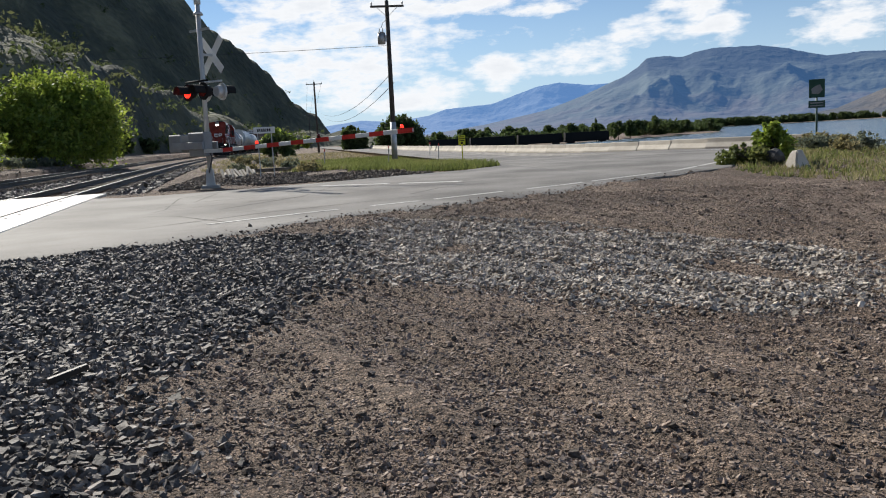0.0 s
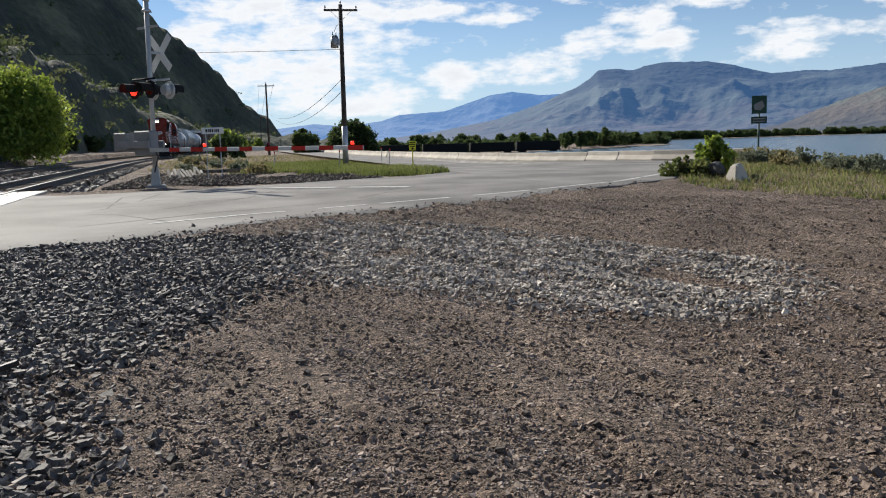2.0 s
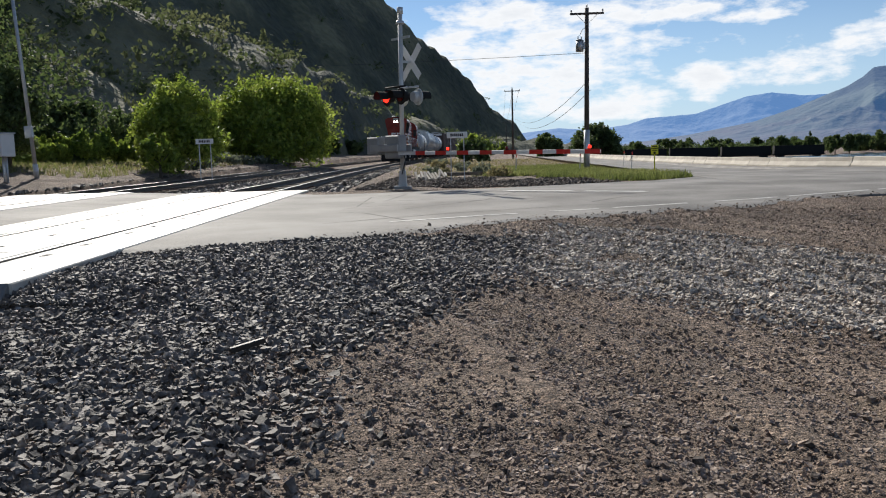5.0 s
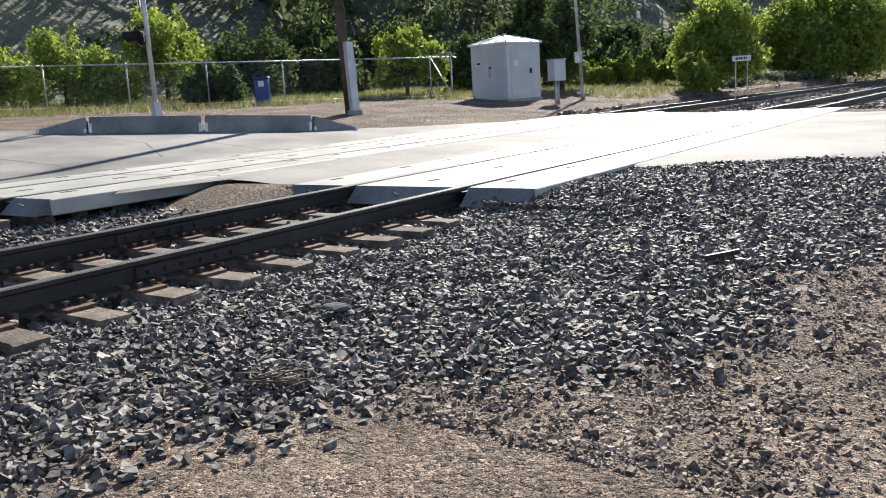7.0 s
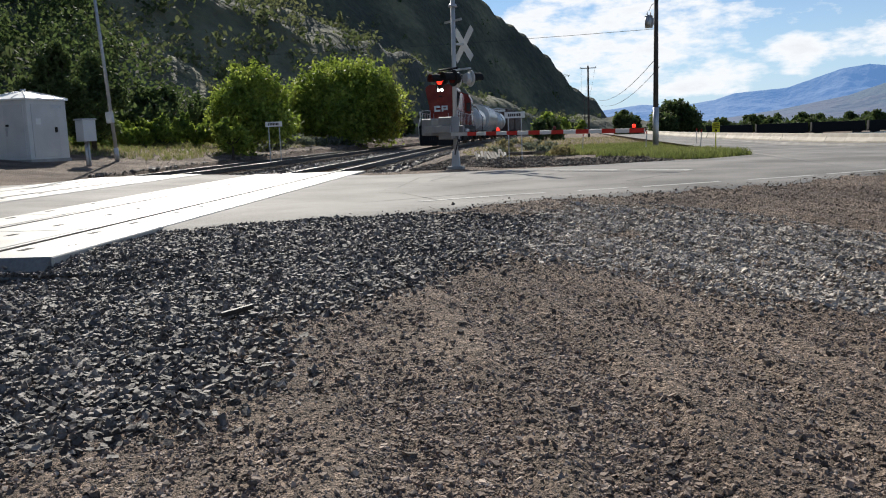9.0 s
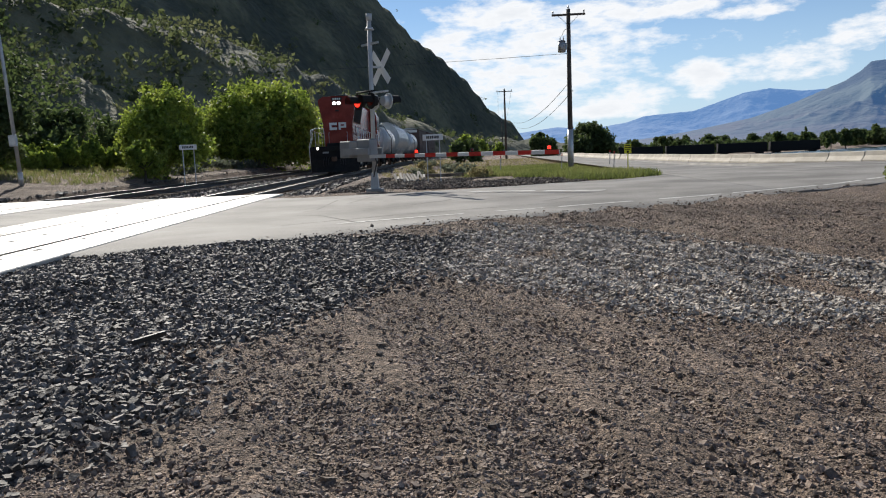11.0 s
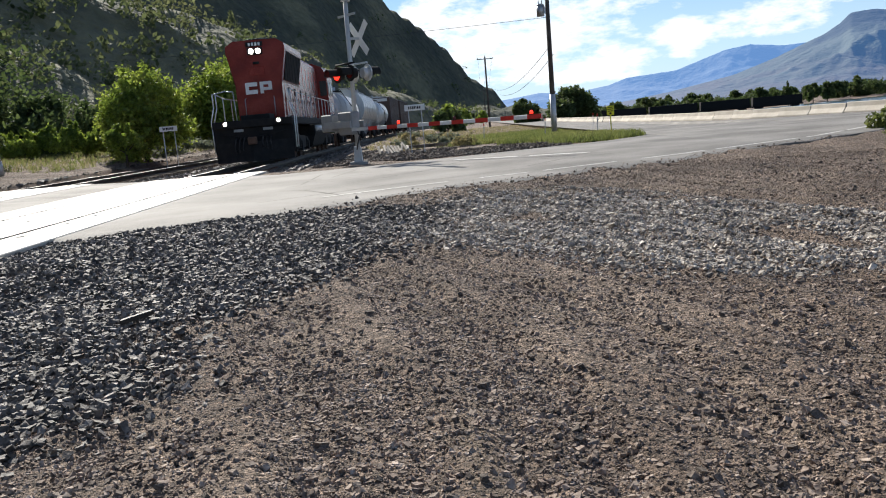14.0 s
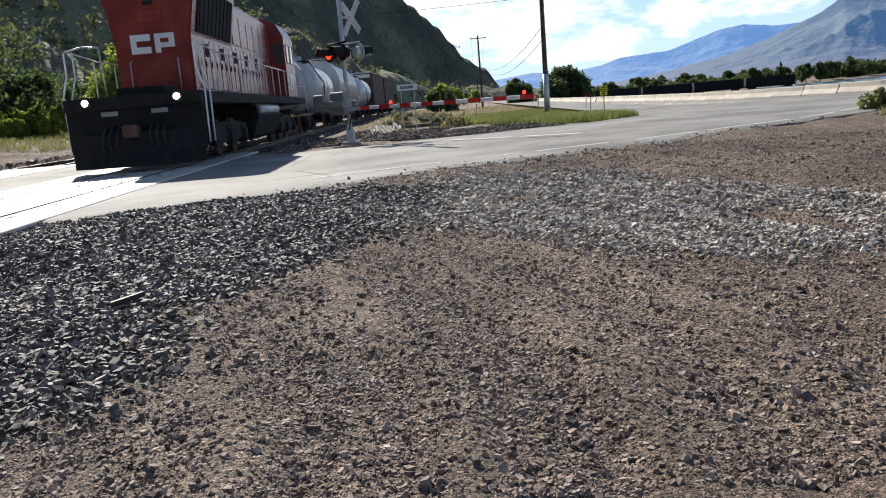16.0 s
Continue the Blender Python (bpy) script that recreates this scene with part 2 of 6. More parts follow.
M = {
    "dirt": dirt_material(),
    "asphalt": material("asphalt", [(0.125, 0.115, 0.102), (0.215, 0.2, 0.181), (0.31, 0.292, 0.265)], 0.8, scale=0.55, fine=45, bump=0.6, dist=0.012),
    "crack": material("road_crack", [(0.06, 0.054, 0.048), (0.11, 0.1, 0.09)], 0.9, scale=3, fine=50, bump=0.2),
    "paint_white": material("road_paint", [(0.42, 0.41, 0.38), (0.62, 0.61, 0.57)], 0.7, scale=3, fine=50, bump=0.1),
    "concrete_panel": material("concrete_panel", [(0.36, 0.34, 0.30), (0.46, 0.44, 0.395), (0.54, 0.52, 0.47)], 0.46, scale=1.2, fine=50, bump=0.12, dist=0.005),
    "concrete": material("concrete", [(0.22, 0.215, 0.205), (0.3, 0.295, 0.28), (0.38, 0.37, 0.35)], 0.85, scale=1.5, fine=30, bump=0.25),
    "barrier": material("barrier_concrete", [(0.50, 0.45, 0.38), (0.60, 0.55, 0.47), (0.66, 0.61, 0.53)], 0.85, scale=1.0, fine=20, bump=0.2),
    "rail": material("rail_steel", [(0.018, 0.015, 0.013), (0.032, 0.027, 0.023), (0.05, 0.042, 0.036)], 0.6, 0.2, scale=2, fine=60, bump=0.1),
    "railhead": material("polished_rail", [(0.45, 0.44, 0.43), (0.6, 0.59, 0.58)], 0.3, 0.9, scale=6, fine=80, bump=0.03),
    "tie": material("weathered_tie", [(0.075, 0.055, 0.04), (0.15, 0.115, 0.085), (0.25, 0.205, 0.16)], 0.9, scale=4, fine=35, bump=0.7, dist=0.02, spread=0.25),
    "rubber": material("rubber", [(0.02, 0.02, 0.02), (0.035, 0.035, 0.035)], 0.7),
    "stone": material("ballast", [(0.055, 0.046, 0.038), (0.125, 0.107, 0.092), (0.31, 0.27, 0.232)], 0.7, scale=9, fine=60, bump=0.3, island=0.5),
    "stone_pale": material("pale_gravel", [(0.2, 0.172, 0.142), (0.4, 0.352, 0.297), (0.66, 0.585, 0.5)], 0.8, scale=9, fine=60, bump=0.3, island=0.45),
    "pebble": material("dirt_pebble", [(0.13, 0.093, 0.068), (0.24, 0.18, 0.14), (0.45, 0.36, 0.29)], 0.85, scale=9, fine=60, bump=0.3, island=0.4),
    "clod": material("dark_clod", [(0.07, 0.054, 0.042), (0.12, 0.095, 0.076), (0.22, 0.18, 0.15)], 0.9, scale=12, fine=70, bump=0.5, island=0.4),
    "steel": material("galvanised_steel", [(0.42, 0.43, 0.44), (0.55, 0.56, 0.57)], 0.5, 0.6, scale=4, fine=60, bump=0.05),
    "alu": material("weathered_aluminium", [(0.50, 0.51, 0.51), (0.62, 0.63, 0.62)], 0.5, 0.3, scale=2, fine=40, bump=0.05),
    "cabin_grey": material("weathered_grey_paint", [(0.26, 0.265, 0.265), (0.36, 0.365, 0.36)], 0.6, 0.2, scale=2, fine=30, bump=0.08),
    "cabin": material("cabinet_paint", [(0.55, 0.56, 0.55), (0.66, 0.66, 0.64)], 0.55, 0.1, scale=1.5, fine=30, bump=0.05),
    "black": material("black_paint", [(0.010, 0.010, 0.011), (0.022, 0.021, 0.02)], 0.8, scale=4, fine=30, bump=0.08, spec=0.25),
    "red_paint": material("locomotive_red", [(0.16, 0.016, 0.012), (0.23, 0.025, 0.017), (0.29, 0.042, 0.03)], 0.27, scale=1.5, fine=18, bump=0.12, dist=0.02, spec=0.28),
    "white_paint": material("white_paint", [(0.72, 0.72, 0.70), (0.82, 0.82, 0.80)], 0.5, scale=3, fine=30, bump=0.04),
    "red_tape": material("red_reflective", [(0.55, 0.02, 0.015), (0.68, 0.03, 0.02)], 0.45, scale=6, fine=40, bump=0.03),
    "yellow": material("yellow_sign", [(0.72, 0.66, 0.02), (0.80, 0.75, 0.03)], 0.5, scale=5, fine=40, bump=0.02),
    "green_sign": material("green_sign", [(0.012, 0.06, 0.04), (0.02, 0.085, 0.055)], 0.5, scale=5, fine=40, bump=0.02),
    "wood_pole": material("weathered_pole", [(0.04, 0.032, 0.026), (0.075, 0.06, 0.05), (0.115, 0.094, 0.078)], 0.9, scale=2, fine=18, bump=0.5),
    "tank_white": material("tank_white", [(0.34, 0.36, 0.38), (0.45, 0.47, 0.49), (0.54, 0.55, 0.56)], 0.3, scale=0.8, fine=14, bump=0.05),
    "tank_silver": material("tank_silver", [(0.40, 0.43, 0.45), (0.52, 0.55, 0.57)], 0.35, 0.4, scale=0.8, fine=14, bump=0.05),
    "boxcar": material("boxcar_brown", [(0.05, 0.03, 0.025), (0.09, 0.055, 0.045)], 0.7, scale=1, fine=14, bump=0.1),
    "lamp_red": material("red_lamp", [(0.5, 0.02, 0.01), (0.6, 0.02, 0.01)], 0.3, emit=(1.0, 0.03, 0.015, 2.4)),
    "lamp_dim": material("unlit_red_lens", [(0.10, 0.008, 0.006), (0.16, 0.012, 0.01)], 0.25),
    "lamp_white": material("headlamp", [(0.8, 0.8, 0.75), (0.9, 0.9, 0.85)], 0.2, emit=(1.0, 0.93, 0.8, 7.0)),
    "leaf": material("leaf", [(0.12, 0.18, 0.03), (0.25, 0.325, 0.05), (0.42, 0.47, 0.09)], 0.6, scale=0.8, fine=8, bump=0, island=0.35),
    "leaf_dark": material("dark_leaf", [(0.05, 0.078, 0.026), (0.085, 0.122, 0.038), (0.125, 0.16, 0.055)], 0.7, scale=0.5, fine=8, bump=0, island=0.35),
    "grass": material("grass", [(0.11, 0.14, 0.04), (0.18, 0.21, 0.06), (0.28, 0.28, 0.11)], 0.7, scale=0.4, fine=6, bump=0, island=0.35),
    "dry_grass": material("dry_grass", [(0.20, 0.18, 0.08), (0.30, 0.26, 0.13), (0.36, 0.33, 0.19)], 0.8, scale=0.4, fine=6, bump=0, island=0.3),
    "sage": material("sagebrush", [(0.13, 0.15, 0.10), (0.20, 0.22, 0.15), (0.27, 0.28, 0.2)], 0.8, scale=0.6, fine=6, bump=0, island=0.3),
    "scrub": material("hill_scrub_leaf", [(0.06, 0.08, 0.03), (0.1, 0.125, 0.05), (0.165, 0.175, 0.08)], 0.8, scale=0.05, fine=1, bump=0, island=0.3),
    "pale_wood": material("pale_weathered_wood", [(0.28, 0.25, 0.21), (0.42, 0.39, 0.34)], 0.85, scale=3, fine=25, bump=0.4),
    "dark_rock": material("dark_rock", [(0.04, 0.04, 0.042), (0.09, 0.088, 0.085)], 0.85, scale=5, fine=30, bump=0.4),
    "old_concrete": material("old_concrete", [(0.12, 0.118, 0.115), (0.19, 0.187, 0.18), (0.27, 0.265, 0.25)], 0.9, scale=1.2, fine=25, bump=0.35),
    "bark": material("bark", [(0.05, 0.04, 0.03), (0.11, 0.085, 0.06)], 0.9, scale=5, fine=25, bump=0.6),
    "hill": material("hillside", [(0.045, 0.055, 0.04), (0.09, 0.097, 0.062), (0.21, 0.2, 0.12)], 0.95, scale=0.03, fine=0.35, bump=1.0, dist=2.0),
    "blue_bin": material("blue_paint", [(0.02, 0.05, 0.16), (0.03, 0.07, 0.2)], 0.5),
    "wire": material("dark_wire", [(0.03, 0.03, 0.03), (0.05, 0.05, 0.05)], 0.6),
    "glass": material("dark_window", [(0.01, 0.012, 0.015), (0.02, 0.022, 0.025)], 0.08, bump=0),
    "rust": material("rusty_steel", [(0.08, 0.045, 0.03), (0.15, 0.085, 0.055)], 0.85, scale=4, fine=40, bump=0.3),
}
# leaves let light through
for key in ("leaf", "leaf_dark", "scrub", "grass", "dry_grass", "sage"):
    nt = M[key].node_tree
    bs, out = nt.nodes["Principled BSDF"], nt.nodes["Material Output"]
    tr, ad = nt.nodes.new("ShaderNodeBsdfTranslucent"), nt.nodes.new("ShaderNodeMixShader")
    ad.inputs[0].default_value = 0.5
    nt.links.new(bs.inputs["Base Color"].links[0].from_socket, tr.inputs[0])
    nt.links.new(bs.outputs[0], ad.inputs[1])
    nt.links.new(tr.outputs[0], ad.inputs[2])
    nt.links.new(ad.outputs[0], out.inputs[0])


# ---- mesh tools ----
def link(name, bm, mat, parent=None, label=""):
    me = bpy.data.meshes.new(name)
    bm.normal_update()
    bm.to_mesh(me)
    bm.free()
    for k in (mat if isinstance(mat, (list, tuple)) else [mat]):
        me.materials.append(M[k] if isinstance(k, str) else k)
    ob = new(name, me)
    if parent:
        ob.parent = parent
    if label:
        ob["label"] = label
    return ob


def part(name, bm, mat, parent, label=""):
    return link(name, bm, mat, parent, label)


def raw(name, verts, faces, mat, parent=None, smooth=False):
    me = bpy.data.meshes.new(name)
    me.from_pydata([tuple(v) for v in verts], [], [tuple(f) for f in faces])
    me.materials.append(M[mat] if isinstance(mat, str) else mat)
    if smooth:
        me.polygons.foreach_set("use_smooth", [True] * len(me.polygons))
    ob = new(name, me)
    if parent:
        ob.parent = parent
    return ob


def thing(name, m, label, category, group="", kind=""):
    ob = new(name)
    ob.empty_display_size = 0.2
    ob.matrix_basis = m
    return tagged(ob, label, category, group, kind)


def box(bm, x0, x1, y0, y1, z0, z1, bevel=0.0, m=None):
    r = bmesh.ops.create_cube(bm, size=1)
    vs = r["verts"]
    bmesh.ops.scale(bm, vec=(x1 - x0, y1 - y0, z1 - z0), verts=vs)
    bmesh.ops.translate(bm, vec=((x0 + x1) / 2, (y0 + y1) / 2, (z0 + z1) / 2), verts=vs)
    if bevel:
        es = list({e for v in vs for e in v.link_edges})
        r = bmesh.ops.bevel(bm, geom=es, offset=bevel, segments=1, affect="EDGES")
        vs = list({v for f in r["faces"] for v in f.verts})
    if m:
        bmesh.ops.transform(bm, matrix=m, verts=vs)
    return bm


def Box(x0, x1, y0, y1, z0, z1, bevel=0.0, m=None):
    return box(bmesh.new(), x0, x1, y0, y1, z0, z1, bevel, m)


def rod(bm, a, b, r0, r1=None, n=10):
    """A tapered round bar from a to b."""
    a, b = Vector(a), Vector(b)
    r1 = r0 if r1 is None else r1
    d = b - a
    r = bmesh.ops.create_cone(bm, cap_ends=True, segments=n, radius1=r0, radius2=r1, depth=d.length)
    q = Vector((0, 0, 1)).rotation_difference(d).to_matrix().to_4x4()
    bmesh.ops.transform(bm, matrix=Matrix.Translation((a + b) / 2) @ q, verts=r["verts"])
    for v in r["verts"]:
        for f in v.link_faces:
            if len(f.verts) == 4:
                f.smooth = True
    return bm


def Rod(a, b, r0, r1=None, n=10):
    return rod(bmesh.new(), a, b, r0, r1, n)


def pipe(bm, pts, r, n=6):
    for a, b in zip(pts, pts[1:]):
        rod(bm, a, b, r, r, n)
    return bm


def prism(bm, poly, axis, a, b):
    """Extrudes the 2D polygon along an axis from a to b."""
    def at(p, s):
        return {"x": (s, p[0], p[1]), "y": (p[0], s, p[1]), "z": (p[0], p[1], s)}[axis]
    va = [bm.verts.new(at(p, a)) for p in poly]
    vb = [bm.verts.new(at(p, b)) for p in poly]
    fs = [bm.faces.new(va), bm.faces.new(vb[::-1])]
    n = len(poly)
    for i in range(n):
        fs.append(bm.faces.new((va[i], vb[i], vb[(i + 1) % n], va[(i + 1) % n])))
    bmesh.ops.recalc_face_normals(bm, faces=fs)
    return bm


def Prism(poly, axis, a, b):
    return prism(bmesh.new(), poly, axis, a, b)


# ---- plan ----
RAIL_Z = 0.47            # top of rail
TRACKS = ((0.0, 0.0), (-5.1, 0.06))   # offset of each track's centre, and its lift


def smooth(a, b, v):
    t = min(1.0, max(0.0, (v - a) / (b - a)))
    return t * t * (3 - 2 * t)


def along(tab, a):
    for (a0, v0), (a1, v1) in zip(tab, tab[1:]):
        if a <= a1:
            return v0 + (v1 - v0) * (a - a0) / (a1 - a0)
    return tab[-1][1]


def centre(y):
    """x of the first track's centre line."""
    return -4.79 - 0.074 * y + (0.00035 * (y - 22) ** 2 if y > 22 else 0.0)


def heading(y):
    return math.atan2(0.074 - (0.0007 * (y - 22) if y > 22 else 0.0), 1.0)


NEAR = [(-45, -20), (-12.2, 2.6), (-8.45, 4.0), (-8.4, 6.1), (-3.9, 6.1), (-3.85, 8.5), (-2.9, 8.9), (-1.9, 9.3), (-0.6, 10.4), (0.9, 11.7), (3.5, 12.9), (6.2, 14.9), (9.3, 16.8), (11.7, 19.9), (14.5, 24.2), (17.3, 30.5), (17.8, 34)]
FAR = [(-45, -14), (-24, 5.0), (-19.1, 9.0), (-14.6, 15.2), (-12.5, 22.5), (-7.5, 23.0), (-3.9, 20.3), (-1.6, 21.0), (0.6, 21.9), (2.9, 23.4), (5.1, 24.4), (6.9, 26.7), (7.2, 31), (7.5, 62), (8.2, 330), (12.7, 330), (13.0, 98), (14.6, 59), (16.3, 43), (17.8, 37)]


def near_edge(x):
    y = along(NEAR, x)
    return y + (0.10 * math.sin(2.3 * x) + 0.07 * math.sin(6.1 * x + 1) if x > -3.8 else 0.0)


def far_bank(x):
    """y of the river's far shore: a flat spit, and the shore beyond its tip."""
    return min(300 + 0.75 * (x - 60) + 3.0 * max(0.0, x - 245), 800 + 0.1 * x)


def ground_z(x, y):
    s = -0.53 * x + 0.85 * y
    t = min(1.0, max(0.0, (s - 0.5) / 8.9))
    z = 0.12 + 0.31 * t ** 2.0
    if x < -12.5:
        z = 0.43 + 0.1 * min(7.6, -12.5 - x) + 0.045 * min(60, max(0, -20.1 - x))
    elif x > -3 and y > 24:
        z -= 0.30 * smooth(24, 50, y)
    # the bed of the river between its banks
    if x > 13 and y > 4:
        q = x - 16.0 - 0.30 * (y - 18)
        drop = max(smooth(20, 32, x) * smooth(18, 34, y + 0.25 * x), smooth(0.3, 9.0, q) * smooth(4, 12, y))
        z -= drop * (3.6 + 2.4 * smooth(0, 18, far_bank(x) - y))
    # the track bed
    if y < 5.9 or y > 23.0:
        u = x - centre(min(y, 200))
        bed = max(0.215 - 0.10 * max(0.0, abs(u - c) - 1.5) for c, up in TRACKS)
        z = max(z, bed) if abs(u + 2.5) < 7 and x > -12.5 - 0.08 * max(0, y - 20) else z
        if -7.1 < u < 3.0 and (y > 23 or x > -13):
            w = smooth(1.3, 3.0, u)
            z = 0.205 * (1 - w) + z * w
    # dirt ramp up to the asphalt between the tracks
    if 4.7 < y < 6.4 and -3.5 < x - centre(y) < -1.6:
        z = max(z, 0.2 + 0.23 * smooth(4.7, 6.0, y))
    # gravel heaped against the edge of the crossing panels
    if 4.6 < y < 12 and -4.2 < x < 0:
        heap = smooth(5.2, 7.0, y) * (1 - smooth(-3.4, -0.9, x))
        z += max(0.0, 0.42 - z) * heap
    return z


# ---- ground ----
def spaced(near, far, fine, growth, close=0.0, reach=0.0):
    """Steps of width close as far as reach, then fine, then growing."""
    out, v, step = [], near, fine
    while v < far:
        out.append(v)
        v += close if v < reach else step
        if v > 14:
            step *= growth
    return out + [far]


def unevenness(x, y):
    """Low bumps of the dirt, and the ruts of turning wheels."""
    n = 0.03 * noise.noise((x * 0.7, y * 0.7, 0)) + 0.014 * noise.noise((x * 2.3, y * 2.3, 4))
    if -3 < x < 16 and -2 < y < 16:
        r = math.hypot(x - RUT_X, y - RUT_Y) + 0.3 * noise.noise((x * 0.4, y * 0.4, 9))
        n += (0.02 * math.sin(r * 7.2) + 0.011 * math.sin(r * 17)) * smooth(-1.0, 0.8, x)
        n += 0.010 * noise.noise((x * 6.5, y * 6.5, 2)) + 0.008 * noise.noise((x * 14, y * 14, 5))
    return n


def build_ground():
    xs = [-x for x in spaced(0.22, 3500, 0.22, 1.07)][::-1] + spaced(0, 3500, 0.22, 1.07, 0.05, 6.5)
    ys = [-y for y in spaced(0.5, 3500, 0.5, 1.15)][::-1] + spaced(0, 3500, 0.2, 1.05, 0.05, 9.0)
    verts, faces = [], []
    for y in ys:
        for x in xs:
            n = unevenness(x, y)
            road = y > near_edge(x) + 0.02 and x > -46
            verts.append((x, y, ground_z(x, y) + (n if not road else min(n, 0) * 0.5 - 0.02)))
    nx = len(xs)
    for j in range(len(ys) - 1):
        for i in range(nx - 1):
            a = j * nx + i
            faces.append((a, a + 1, a + nx + 1, a + nx))
    ob = raw("ground", verts, faces, "dirt", smooth=True)
    return tagged(ob, "brown dirt and gravel lot with curved wheel ruts", "ground", kind="structure")


build_ground()


def build_road():
    verts, faces = [], []
    xs = [-45 + 0.6 * i for i in range(54)] + [-12.6 + 0.2 * i for i in range(153)]
    rows = 64
    for x in xs:
        a, b = near_edge(x), along(FAR, x)
        if 7.2 < x < 12.9:
            b = 330
        for j in range(rows + 1):
            t = j / rows
            y = a + (b - a) * (t ** 2.4 if x > 6.8 else t)
            z = ground_z(x, max(y, 6.0) if -12 < x < -3 else y)
            u = x - centre(y)
            if y < 24 and -10.5 < u < 4.5:
                top = RAIL_Z - 0.03 + 0.06 * smooth(-1.7, -3.4, u)
                flat = smooth(4.5, 1.8, u) * smooth(-10.5, -7.0, u)
                z += max(0.0, top - z) * flat
            rag = 0.05 * noise.noise((x * 5, y * 5, 2)) if j == 0 else 0
            verts.append((x, y + rag, z + 0.012 - (0.03 if j == 0 else 0)))
    n = rows + 1
    for i in range(len(xs) - 1):
        for j in range(rows):
            k = i * n + j
            faces.append((k, k + n, k + n + 1, k + 1))
    return tagged(raw("road", verts, faces, "asphalt", smooth=True), "worn grey asphalt road bending past the level crossing", "road", kind="structure")


road = build_road()


def stripe(name, pts, width, mat, lift=0.017, gaps=0.0, seed=1):
    """A painted or sealed line on the road, broken by wear."""
    rnd = random.Random(seed)
    verts, faces = [], []
    for (x0, y0), (x1, y1) in zip(pts, pts[1:]):
        length = math.hypot(x1 - x0, y1 - y0)
        dx, dy = (x1 - x0) / length, (y1 - y0) / length
        n = max(1, int(length / 0.3))
        for i in range(n):
            if rnd.random() < gaps:
                continue
            a, b = length * i / n, length * (i + 1) / n
            k = len(verts)
            for d, s in ((a, -1), (b, -1), (b, 1), (a, 1)):
                x, y = x0 + dx * d - dy * s * width / 2, y0 + dy * d + dx * s * width / 2
                verts.append((x, y, ground_z(x, y) + lift))
            faces.append((k, k + 1, k + 2, k + 3))
    return raw(name, verts, faces, mat, road)


stripe("edge_line", [(-1.4, 11.5), (0.2, 12.5), (2.1, 13.4), (5.1, 15.0), (8.5, 17.3), (11.4, 20.4), (14.1, 24.6), (16.4, 29.5), (17.0, 33)], 0.11, "paint_white", gaps=0.14)
stripe("stop_line", [(0.7, 20.3), (3.8, 18.4)], 0.3, "paint_white", seed=3, gaps=0.05)
for i, pts in enumerate(([(-3.0, 12.5), (-2.2, 15.2), (-2.4, 18.6), (-1.6, 20.4)], [(-1.2, 14.5), (0.2, 16.6), (1.0, 19.8)], [(-2.2, 15.2), (0.2, 16.6), (2.4, 17.2), (5.6, 18.9)], [(-2.6, 11.2), (-0.4, 13.1), (3.0, 15.0)], [(-9, 8), (-12, 10.5), (-15, 10.5)], [(-10, 6), (-14, 6.5), (-19, 5.2)], [(7.5, 27), (9.2, 25.6), (11, 26)], [(-3.2, 14.6), (-1.9, 16.9), (-1.7, 19.6)], [(-1.9, 16.9), (-0.6, 17.4)], [(-0.9, 11.9), (-1.8, 13.6), (-3.2, 14.6)], [(2.2, 15.2), (3.0, 16.6), (5.2, 17.6)], [(-13.6, 8.4), (-15.8, 9.4), (-18.4, 9.0), (-21, 7.4)], [(-11.2, 10.6), (-13.2, 12.8)])):
    stripe("crack", pts, 0.03, "crack", lift=0.015, gaps=0.12, seed=10 + i)



# ---- hills and river ----
HILL = []


